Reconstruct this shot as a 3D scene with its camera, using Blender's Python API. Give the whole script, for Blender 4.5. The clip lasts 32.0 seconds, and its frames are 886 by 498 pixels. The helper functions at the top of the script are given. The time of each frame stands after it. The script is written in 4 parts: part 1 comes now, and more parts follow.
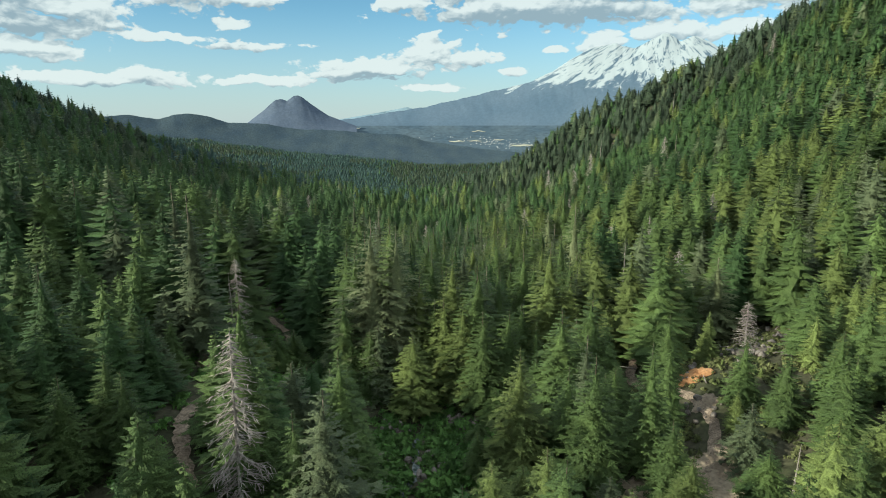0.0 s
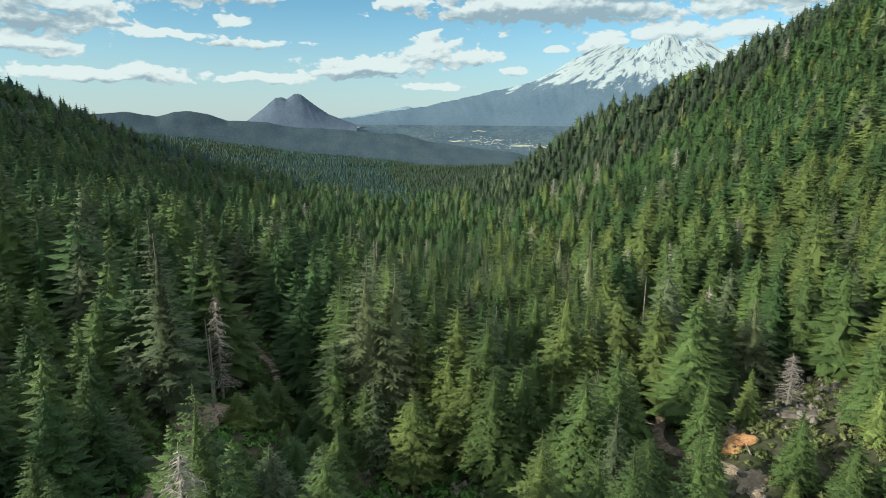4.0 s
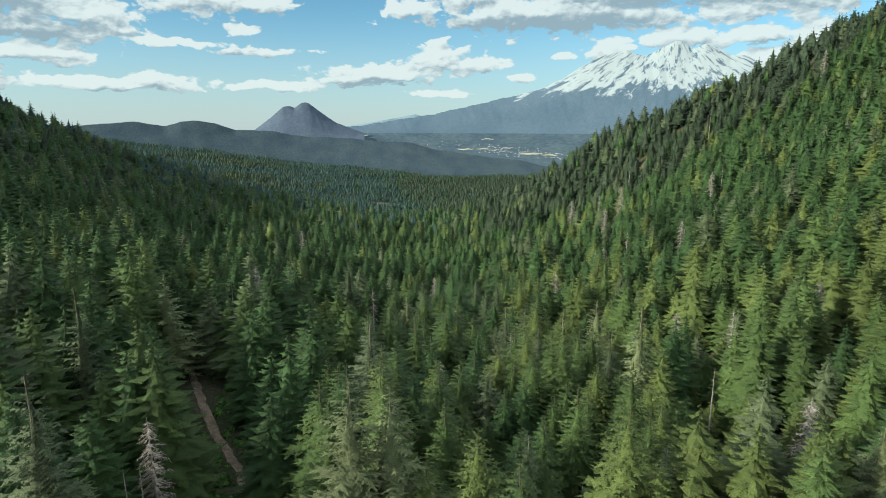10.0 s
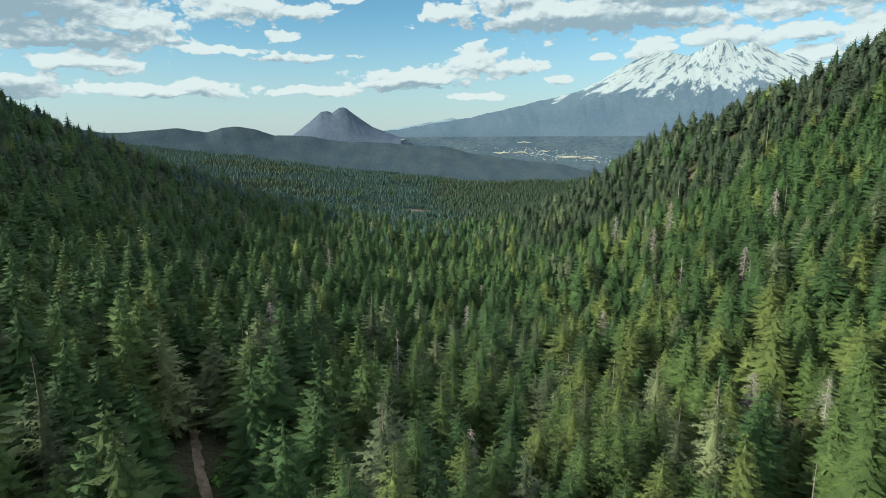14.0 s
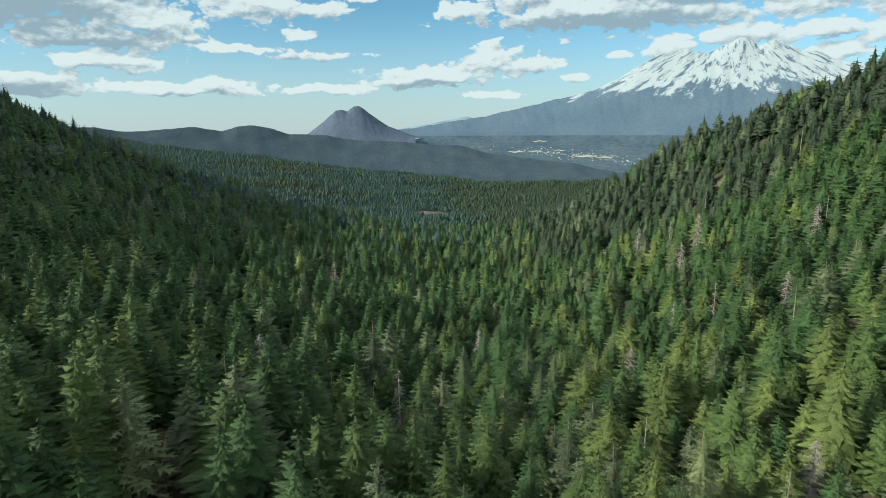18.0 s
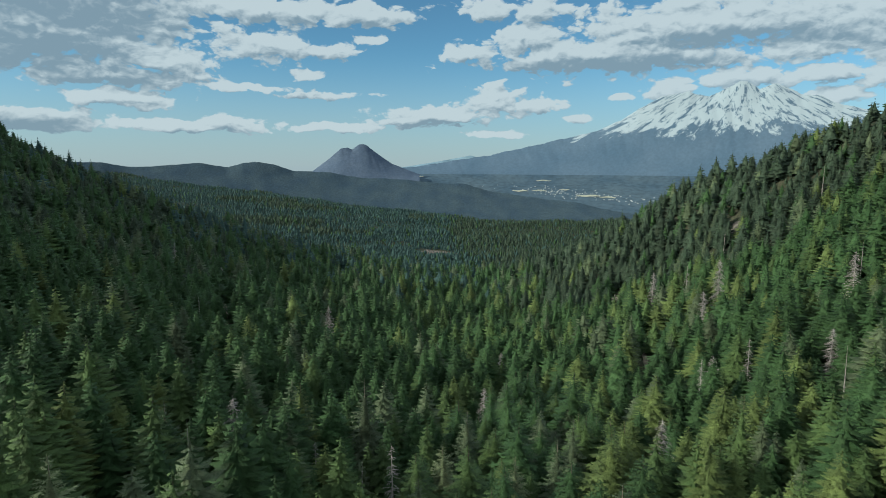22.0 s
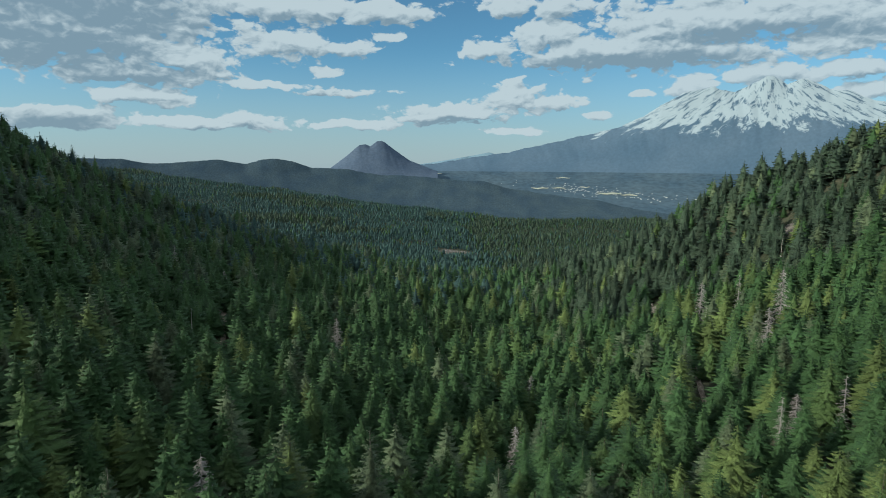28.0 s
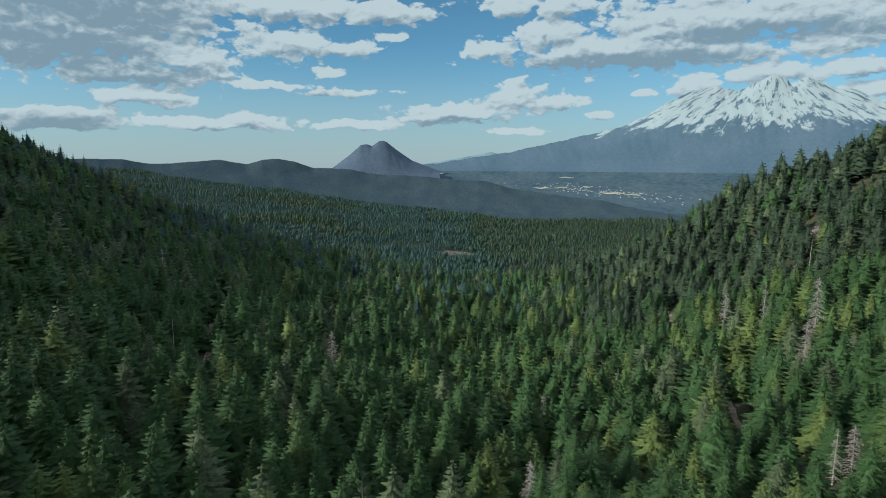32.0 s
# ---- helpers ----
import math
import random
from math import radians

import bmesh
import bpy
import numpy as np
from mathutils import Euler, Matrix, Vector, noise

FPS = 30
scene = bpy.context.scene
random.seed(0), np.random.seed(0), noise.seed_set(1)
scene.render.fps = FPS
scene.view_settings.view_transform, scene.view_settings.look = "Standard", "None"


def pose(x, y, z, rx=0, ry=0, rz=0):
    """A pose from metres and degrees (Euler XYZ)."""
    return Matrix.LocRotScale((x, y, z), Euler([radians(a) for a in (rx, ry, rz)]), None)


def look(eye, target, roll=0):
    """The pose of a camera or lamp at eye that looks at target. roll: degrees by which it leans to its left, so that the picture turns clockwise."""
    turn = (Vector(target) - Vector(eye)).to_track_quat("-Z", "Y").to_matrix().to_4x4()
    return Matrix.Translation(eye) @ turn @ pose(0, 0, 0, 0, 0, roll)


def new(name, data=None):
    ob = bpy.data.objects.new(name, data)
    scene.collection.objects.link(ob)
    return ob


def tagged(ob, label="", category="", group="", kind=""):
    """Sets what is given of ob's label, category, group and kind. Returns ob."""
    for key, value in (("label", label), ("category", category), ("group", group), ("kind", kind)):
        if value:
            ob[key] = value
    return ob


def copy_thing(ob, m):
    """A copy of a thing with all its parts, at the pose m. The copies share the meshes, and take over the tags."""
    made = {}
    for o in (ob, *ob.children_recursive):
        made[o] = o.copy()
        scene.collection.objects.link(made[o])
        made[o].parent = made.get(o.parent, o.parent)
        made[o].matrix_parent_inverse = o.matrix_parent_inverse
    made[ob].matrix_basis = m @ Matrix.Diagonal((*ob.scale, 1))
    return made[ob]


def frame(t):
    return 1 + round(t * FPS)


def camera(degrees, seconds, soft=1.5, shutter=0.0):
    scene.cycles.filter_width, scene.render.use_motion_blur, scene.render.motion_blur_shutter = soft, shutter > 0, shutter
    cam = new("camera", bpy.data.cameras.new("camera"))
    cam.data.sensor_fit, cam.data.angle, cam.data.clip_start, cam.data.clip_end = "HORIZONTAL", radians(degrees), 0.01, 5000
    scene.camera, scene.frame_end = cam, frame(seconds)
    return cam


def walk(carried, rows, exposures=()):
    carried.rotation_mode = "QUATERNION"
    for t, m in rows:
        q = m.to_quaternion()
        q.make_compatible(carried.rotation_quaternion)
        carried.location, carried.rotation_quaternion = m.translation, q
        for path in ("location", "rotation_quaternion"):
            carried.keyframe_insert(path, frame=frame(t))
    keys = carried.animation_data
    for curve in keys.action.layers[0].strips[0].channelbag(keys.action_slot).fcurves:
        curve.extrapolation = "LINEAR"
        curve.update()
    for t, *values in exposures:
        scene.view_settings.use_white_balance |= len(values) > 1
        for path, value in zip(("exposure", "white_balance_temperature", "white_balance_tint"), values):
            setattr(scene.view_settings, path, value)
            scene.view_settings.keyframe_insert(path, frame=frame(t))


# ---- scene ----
PATH = [  # seconds, place, yaw, pitch, roll
    (0.0, 0.00, 0.00, 0.00, -0.00, -12.58, -0.23),
    (0.5, -0.11, 1.01, 0.61, -0.03, -12.59, -0.13),
    (1.0, -0.20, 2.38, 1.29, -0.03, -12.61, -0.03),
    (1.5, -0.32, 4.11, 1.85, -0.03, -12.62, -0.03),
    (2.0, -0.46, 6.01, 2.36, -0.05, -12.64, 0.04),
    (2.5, -0.60, 8.10, 2.92, -0.06, -12.68, 0.10),
    (3.0, -0.77, 10.34, 3.39, -0.06, -12.69, 0.16),
    (3.5, -0.98, 12.74, 3.95, -0.09, -12.69, 0.30),
    (5.5, -1.29, 22.28, 6.75, -0.03, -12.57, 0.16),
    (6.0, -1.44, 24.84, 7.43, -0.04, -12.53, 0.15),
    (6.5, -1.65, 27.45, 8.04, -0.06, -12.47, 0.19),
    (7.0, -1.68, 30.20, 8.63, -0.07, -12.42, 0.20),
    (7.5, -1.68, 33.12, 9.21, -0.07, -12.38, 0.13),
    (8.0, -1.72, 36.13, 9.89, -0.00, -12.35, 0.13),
    (8.5, -1.78, 39.18, 10.58, 0.30, -12.29, 0.13),
    (9.0, -1.84, 42.13, 11.23, 0.56, -12.20, 0.15),
    (9.5, -1.90, 45.03, 11.86, 0.60, -12.09, 0.09),
    (10.0, -1.88, 47.87, 12.53, 0.74, -12.03, 0.05),
    (10.5, -1.77, 50.71, 13.24, 0.84, -11.90, -0.04),
    (11.0, -1.67, 53.52, 13.86, 1.07, -11.82, -0.08),
    (11.5, -1.57, 56.28, 14.44, 1.39, -11.74, -0.12),
    (12.0, -1.43, 59.02, 15.06, 1.77, -11.70, -0.26),
    (12.5, -1.38, 61.80, 15.78, 2.28, -11.74, -0.29),
    (13.0, -1.36, 64.28, 16.30, 3.05, -11.72, -0.39),
    (13.5, -1.30, 66.77, 16.83, 3.77, -11.73, -0.45),
    (14.0, -1.16, 69.36, 17.31, 4.38, -11.74, -0.48),
    (14.5, -1.05, 71.94, 17.81, 4.94, -11.77, -0.49),
    (16.5, -0.99, 82.02, 20.21, 5.64, -11.93, -0.59),
    (17.0, -0.91, 84.48, 20.88, 5.73, -11.95, -0.56),
    (17.5, -0.88, 86.86, 21.30, 5.77, -11.92, -0.53),
    (18.0, -0.94, 89.11, 21.41, 5.83, -11.90, -0.42),
    (18.5, -1.02, 91.46, 21.48, 5.88, -10.48, -0.35),
    (19.0, -1.20, 93.78, 21.46, 5.91, -9.51, -0.27),
    (19.5, -1.39, 96.14, 21.45, 5.94, -8.90, -0.17),
    (20.0, -1.53, 98.49, 21.47, 5.96, -8.33, -0.09),
    (20.5, -1.69, 100.93, 21.52, 6.01, -8.06, -0.01),
    (21.0, -1.97, 103.44, 21.42, 6.06, -8.09, 0.06),
    (21.5, -2.40, 105.99, 21.36, 6.11, -8.12, 0.11),
    (22.0, -2.85, 108.56, 21.30, 6.12, -8.21, 0.17),
    (22.5, -3.28, 111.19, 21.18, 6.15, -8.25, 0.23),
    (23.0, -3.72, 113.76, 21.07, 6.20, -8.31, 0.26),
    (23.5, -4.16, 116.40, 21.02, 6.24, -8.38, 0.31),
    (24.0, -4.58, 119.09, 20.94, 6.27, -8.41, 0.34),
    (24.5, -5.03, 121.66, 20.82, 6.28, -8.43, 0.36),
    (26.5, -6.92, 132.30, 20.80, 6.88, -8.49, 0.36),
    (27.0, -7.46, 135.04, 20.76, 7.27, -8.48, 0.34),
    (27.5, -7.93, 137.73, 20.69, 7.62, -8.50, 0.27),
    (28.0, -8.22, 140.28, 20.63, 7.88, -8.50, 0.24),
    (28.5, -8.55, 142.80, 20.64, 8.06, -8.44, 0.15),
    (29.0, -9.02, 145.09, 20.57, 8.07, -8.47, 0.21),
    (29.5, -9.58, 147.43, 20.46, 8.09, -8.48, 0.15),
    (30.0, -10.10, 149.88, 20.33, 8.10, -8.50, 0.11),
    (30.5, -10.50, 152.50, 20.36, 8.10, -8.49, 0.07),
    (31.0, -10.89, 155.07, 20.40, 8.12, -8.50, 0.08),
    (31.5, -11.29, 157.61, 20.39, 8.11, -8.50, 0.09),
    (32.0, -11.65, 160.00, 20.26, 8.10, -8.51, 0.14),
]
cam = camera(74.8, 32.0, soft=1.0)
EXPOSURES = [(0.0, 0.40, 6000, -4), (17.9, 0.36, 5900, -4), (20.0, -0.02, 5600, -4), (32.0, -0.10, 5500, -4)]
walk(cam, [(t, pose(x, y, z, 90 + p, 0, w) @ pose(0, 0, 0, 0, 0, r)) for t, x, y, z, w, p, r in PATH], EXPOSURES)

# ---- world, sun ----
SUN_TO = Vector((-0.85, -0.36, 0.41)).normalized()
CLOUD_WHITE, CLOUD_GREY = (0.65, 0.65, 0.64), (0.27, 0.325, 0.37)
# clouds in degrees: azimuth, height, half width, half height
CLOUDS_LEFT = [(-37, 13.0, 13, 3.6), (-40, 10.2, 11, 3.2), (-31, 8.9, 4.2, 1.1), (-22.4, 10.6, 4.8, 1.5), (-22, 13.7, 12, 1.2), (-13.6, 13.6, 5.3, 1.1), (-35, 7.4, 7.5, 0.9), (-34.6, 5.6, 4.8, 0.8),
               (-24.5, 7.0, 4.5, 0.4), (-17.5, 6.5, 4.2, 0.4), (-30, 3.4, 7.5, 0.6), (-26.2, 3.8, 2.6, 0.8), (-41, 3.6, 5.5, 1.0), (-19, 8.3, 1.5, 0.45), (-13.2, 11.5, 1.6, 0.45), (-17, 10.4, 3, 0.9)]
CLOUDS_MIDDLE = [(-6.2, 4.7, 6.6, 1.0), (-1.4, 6.1, 2.6, 1.6), (-16, 3.6, 6.5, 0.45), (3.0, 5.8, 3.2, 0.8), (6.7, 4.6, 1.4, 0.5), (-1.3, 3.0, 3.4, 0.4), (-1.4, 14.2, 3.2, 1.0), (2.8, 14.1, 2.8, 1.3), (-10, 4.2, 4, 0.6)]
CLOUDS_RIGHT = [(10.5, 10.1, 13, 1.9), (17.5, 12.2, 14, 2.2), (-4.0, 10.4, 2.9, 0.7), (1.8, 11.7, 3.6, 1.3), (15, 6.9, 2.6, 1.0), (20, 7.5, 4.2, 0.9), (26.1, 7.4, 4.2, 0.7), (31, 7.0, 3, 1.2), (27.4, 5.6, 2.4, 0.6), (10.5, 6.3, 1.2, 0.35), (28, 11, 9, 3)]
CLOUD_BASES = [(-40, 12.4, 13, 3.0), (-42, 9.2, 11, 2.6), (-36, 7.3, 8, 0.9), (9, 9.0, 13, 1.1), (-42, 3.4, 6, 1.0), (-17.5, 6.3, 4.5, 0.6), (20, 10.6, 12, 0.9), (-7, 4.0, 6, 0.5)]
world = bpy.data.worlds.new("world")
scene.world = world
world.use_nodes = True
wt = world.node_tree
wt.nodes.clear()


def wnode(kind, **props):
    n = wt.nodes.new(kind)
    for key, value in props.items():
        if key == "operation":
            n.operation = value
    return n


def calc(op, *args, vector=False):
    """A maths node in the sky; arguments are sockets or values."""
    n = wnode("ShaderNodeVectorMath" if vector else "ShaderNodeMath", operation=op)
    for k, a in enumerate(args):
        if isinstance(a, bpy.types.NodeSocket):
            wt.links.new(a, n.inputs[k])
        else:
            n.inputs[k].default_value = a
    if vector:
        return n.outputs["Value"] if op == "LENGTH" else n.outputs["Vector"]
    return n.outputs[0]


def step_between(x, a, b):
    n = wnode("ShaderNodeMapRange")
    n.interpolation_type = "SMOOTHSTEP"
    n.inputs["From Min"].default_value, n.inputs["From Max"].default_value = a, b
    wt.links.new(x, n.inputs["Value"])
    return n.outputs["Result"]


def sky_noise(vec, scale, detail, rough=0.55):
    n = wnode("ShaderNodeTexNoise")
    n.inputs["Scale"].default_value, n.inputs["Detail"].default_value, n.inputs["Roughness"].default_value = scale, detail, rough
    wt.links.new(vec, n.inputs["Vector"])
    return n


w_out = wnode("ShaderNodeOutputWorld")
sky = wnode("ShaderNodeTexSky")
sky.sky_type, sky.sun_disc = "NISHITA", False
sky.sun_elevation = math.asin(SUN_TO.z)
sky.sun_rotation = math.atan2(SUN_TO.x, SUN_TO.y) % (2 * math.pi)
sky.altitude, sky.air_density, sky.dust_density, sky.ozone_density = 2200, 1.0, 0.0, 3.0
bg_sky = wnode("ShaderNodeBackground")
bg_sky.inputs["Strength"].default_value = 0.104

where = wnode("ShaderNodeSeparateXYZ")
wt.links.new(wnode("ShaderNodeTexCoord").outputs["Generated"], where.inputs[0])
azimuth = calc("MULTIPLY", calc("ARCTAN2", where.outputs["X"], where.outputs["Y"]), 57.2958)
height = calc("MULTIPLY", calc("ARCSINE", where.outputs["Z"]), 57.2958)
flat = wnode("ShaderNodeCombineXYZ")
wt.links.new(azimuth, flat.inputs["X"])
wt.links.new(height, flat.inputs["Y"])
tint = wnode("ShaderNodeMix")      # thin summer haze over the blue
tint.data_type, tint.blend_type = "RGBA", "MULTIPLY"
tint.inputs["Factor"].default_value, tint.inputs["B"].default_value = 1.0, (1.05, 1.15, 1.00, 1)
wt.links.new(sky.outputs["Color"], tint.inputs["A"])
haze = wnode("ShaderNodeMix")
haze.data_type = "RGBA"
haze.inputs["B"].default_value = (3.85, 4.1, 4.4, 1)
wt.links.new(calc("MULTIPLY", calc("SUBTRACT", 1.0, step_between(height, -2.0, 11.0)), 0.9), haze.inputs["Factor"])
wt.links.new(tint.outputs["Result"], haze.inputs["A"])
wt.links.new(haze.outputs["Result"], bg_sky.inputs["Color"])
bent = sky_noise(calc("MULTIPLY", flat.outputs[0], (0.25, 0.5, 0), vector=True), 1.0, 3)
spot = calc("MULTIPLY_ADD", bent.outputs["Color"], (2.4, 1.1, 0), calc("ADD", flat.outputs[0], (-1.2, -0.55, 0), vector=True), vector=True)


def nearest(point, ellipses):
    """How far a point of the sky lies from the nearest of some ellipses: 0 in the middle, 1 on the rim."""
    least = None
    for az, el, hw, hh in ellipses:
        d = calc("LENGTH", calc("MULTIPLY_ADD", point, (1 / hw, 1 / hh, 0), (-az / hw, -el / hh, 0), vector=True), vector=True)
        least = d if least is None else calc("MINIMUM", least, d)
    return least


CLOUDS = CLOUDS_LEFT + CLOUDS_MIDDLE + CLOUDS_RIGHT
mass = calc("SUBTRACT", 1.0, nearest(spot, CLOUDS))
sunward = calc("ADD", spot, (-0.35, 0.75, 0), vector=True)
mass_up = calc("SUBTRACT", 1.0, nearest(sunward, CLOUDS))
# the rest of the sky, overhead and behind, is half covered too
around = calc("MAXIMUM", step_between(height, 15.0, 22.0), step_between(calc("ABSOLUTE", azimuth), 46.0, 60.0))
around = calc("MULTIPLY", around, step_between(height, 1.0, 5.0))
mass = calc("MAXIMUM", mass, calc("MULTIPLY_ADD", around, 2.0, -1.6))
mass_up = calc("MAXIMUM", mass_up, calc("MULTIPLY_ADD", around, 2.0, -1.6))


def billows(vec, scale, detail):
    """Rounded heads of cloud, 0 to about 1."""
    n = wnode("ShaderNodeTexVoronoi")
    n.feature = "SMOOTH_F1"
    n.inputs["Scale"].default_value, n.inputs["Detail"].default_value, n.inputs["Roughness"].default_value, n.inputs["Smoothness"].default_value = scale, detail, 0.55, 0.35
    wt.links.new(vec, n.inputs["Vector"])
    return calc("SUBTRACT", 0.95, n.outputs["Distance"])


def puff(point):
    """How deep a point lies in cloud: the ellipses, swollen by heads and frayed by noise."""
    at = calc("MULTIPLY", point, (0.42, 0.75, 0), vector=True)
    heads = calc("SUBTRACT", billows(at, 1.1, 3.0), 0.5)
    fray = calc("SUBTRACT", sky_noise(at, 1.6, 6, 0.6).outputs["Fac"], 0.5)
    return calc("MULTIPLY_ADD", heads, 1.5, calc("MULTIPLY", fray, 2.0))


swell, swell_up = puff(spot), puff(calc("ADD", spot, (-0.28, 0.42, 0), vector=True))
body = calc("MULTIPLY_ADD", mass, 1.7, calc("ADD", swell, 0.95))
cover = step_between(body, -0.12, 0.34)
thick = step_between(calc("SUBTRACT", 1.0, nearest(spot, CLOUD_BASES)), -0.15, 0.6)
rise = calc("MULTIPLY_ADD", calc("SUBTRACT", swell, swell_up), 0.5, calc("MULTIPLY", calc("SUBTRACT", mass, mass_up), 0.75))
lit = calc("ADD", rise, calc("MULTIPLY_ADD", thick, -0.62, 0.70))
shade = wnode("ShaderNodeMix")
shade.data_type = "RGBA"
wt.links.new(step_between(lit, 0.0, 1.0), shade.inputs["Factor"])
shade.inputs["A"].default_value, shade.inputs["B"].default_value = (*CLOUD_GREY, 1), (*CLOUD_WHITE, 1)
bg_cloud = wnode("ShaderNodeBackground")
wt.links.new(shade.outputs["Result"], bg_cloud.inputs["Color"])
both = wnode("ShaderNodeMixShader")
wt.links.new(calc("MULTIPLY", cover, 0.95), both.inputs["Fac"])
wt.links.new(bg_sky.outputs[0], both.inputs[1])
wt.links.new(bg_cloud.outputs[0], both.inputs[2])
wt.links.new(both.outputs[0], w_out.inputs["Surface"])

sun_data = bpy.data.lights.new("sun", "SUN")
sun_data.energy, sun_data.angle, sun_data.color = 4.4, radians(1.5), (1.0, 0.89, 0.70)
sun = new("sun", sun_data)
sun.matrix_world = look(SUN_TO * 100, (0, 0, 0))


# ---- materials ----
def material(name, dark, light, scale, rough=0.8, fine=None, bump=0.0, amount=0.15):
    """Two colours mixed by a coarse noise, shaded again by a fine one."""
    m = bpy.data.materials.new(name)
    m.use_nodes = True
    nt = m.node_tree
    b = nt.nodes["Principled BSDF"]
    b.inputs["Roughness"].default_value = rough
    b.inputs["Specular IOR Level"].default_value = 0.25
    geo = nt.nodes.new("ShaderNodeNewGeometry")
    n1 = nt.nodes.new("ShaderNodeTexNoise")
    n1.inputs["Scale"].default_value = scale
    n1.inputs["Detail"].default_value = 3
    nt.links.new(geo.outputs["Position"], n1.inputs["Vector"])
    ramp = nt.nodes.new("ShaderNodeValToRGB")
    ramp.color_ramp.elements[0].position, ramp.color_ramp.elements[1].position = 0.32, 0.68
    ramp.color_ramp.elements[0].color = (*dark, 1)
    ramp.color_ramp.elements[1].color = (*light, 1)
    nt.links.new(n1.outputs["Fac"], ramp.inputs["Fac"])
    out = ramp.outputs["Color"]
    if fine:
        n2 = nt.nodes.new("ShaderNodeTexNoise")
        n2.inputs["Scale"].default_value = fine
        n2.inputs["Detail"].default_value = 2
        nt.links.new(geo.outputs["Position"], n2.inputs["Vector"])
        mr = nt.nodes.new("ShaderNodeMapRange")
        mr.inputs["From Min"].default_value, mr.inputs["From Max"].default_value = 0.3, 0.7
        mr.inputs["To Min"].default_value, mr.inputs["To Max"].default_value = 1 - amount, 1 + amount
        nt.links.new(n2.outputs["Fac"], mr.inputs["Value"])
        mix = nt.nodes.new("ShaderNodeMix")
        mix.data_type, mix.blend_type = "RGBA", "MULTIPLY"
        mix.inputs["Factor"].default_value = 1.0
        nt.links.new(out, mix.inputs["A"])
        nt.links.new(mr.outputs["Result"], mix.inputs["B"])
        out = mix.outputs["Result"]
        if bump:
            bp = nt.nodes.new("ShaderNodeBump")
            bp.inputs["Strength"].default_value = bump
            bp.inputs["Distance"].default_value = 0.35
            nt.links.new(n2.outputs["Fac"], bp.inputs["Height"])
            nt.links.new(bp.outputs["Normal"], b.inputs["Normal"])
    nt.links.new(out, b.inputs["Base Color"])
    return m


def needles(name, dark, light):
    """Foliage: colour drifts over metres, from tree to tree and from bough to bough."""
    m = material(name, dark, light, 0.22, 0.7, 5.0, 0.5, 0.26)
    nt = m.node_tree
    b = nt.nodes["Principled BSDF"]
    base = b.inputs["Base Color"].links[0].from_socket
    info, geo, own = nt.nodes.new("ShaderNodeObjectInfo"), nt.nodes.new("ShaderNodeNewGeometry"), nt.nodes.new("ShaderNodeAttribute")
    own.attribute_name = "own"

    def sums(op, *a):
        q = nt.nodes.new("ShaderNodeMath")
        q.operation = op
        for k, v in enumerate(a):
            if isinstance(v, bpy.types.NodeSocket):
                nt.links.new(v, q.inputs[k])
            else:
                q.inputs[k].default_value = v
        return q.outputs[0]

    # each tree by itself: its own number in the joined forest, the object's elsewhere
    many = sums("GREATER_THAN", own.outputs["Fac"], 0.25)
    tree = sums("MULTIPLY_ADD", many, sums("SUBTRACT", sums("SUBTRACT", own.outputs["Fac"], 0.5), info.outputs["Random"]), info.outputs["Random"])
    bough = sums("MULTIPLY_ADD", geo.outputs["Random Per Island"], 0.50, 0.76)
    total = sums("MULTIPLY", bough, sums("MULTIPLY_ADD", tree, 0.40, 0.84)).node
    mix = nt.nodes.new("ShaderNodeMix")
    mix.data_type, mix.blend_type = "RGBA", "MULTIPLY"
    mix.inputs["Factor"].default_value = 1.0
    nt.links.new(base, mix.inputs["A"])
    nt.links.new(total.outputs[0], mix.inputs["B"])
    nt.links.new(mix.outputs["Result"], b.inputs["Base Color"])
    # needles face out from the stem, whatever way the bough lies
    soft, turn, add = nt.nodes.new("ShaderNodeAttribute"), nt.nodes.new("ShaderNodeVectorTransform"), nt.nodes.new("ShaderNodeVectorMath")
    soft.attribute_name = "soft"
    turn.vector_type, turn.convert_from, turn.convert_to = "NORMAL", "OBJECT", "WORLD"
    nt.links.new(soft.outputs["Vector"], turn.inputs[0])
    add.operation = "MULTIPLY_ADD"
    add.inputs[1].default_value = (0.22, 0.22, 0.22)
    nt.links.new(geo.outputs["Normal"], add.inputs[0])
    nt.links.new(turn.outputs[0], add.inputs[2])
    one = nt.nodes.new("ShaderNodeVectorMath")
    one.operation = "NORMALIZE"
    nt.links.new(add.outputs[0], one.inputs[0])
    relief = b.inputs["Normal"].links[0].from_node
    nt.links.new(one.outputs[0], relief.inputs["Normal"])
    return m


FOLIAGE = [
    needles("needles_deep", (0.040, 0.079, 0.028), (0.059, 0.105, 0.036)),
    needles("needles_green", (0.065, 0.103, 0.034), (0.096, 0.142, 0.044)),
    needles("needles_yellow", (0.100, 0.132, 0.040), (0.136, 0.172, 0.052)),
    needles("needles_grey", (0.084, 0.108, 0.058), (0.122, 0.148, 0.078)),
    # needles with the blue of distance haze mixed into their colour
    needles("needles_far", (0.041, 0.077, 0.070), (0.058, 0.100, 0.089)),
    needles("needles_pale", (0.150, 0.176, 0.084), (0.215, 0.244, 0.124)),
    # serves both old dark stands and cloud shade painted on the slopes
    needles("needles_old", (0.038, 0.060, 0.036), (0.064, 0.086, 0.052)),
]


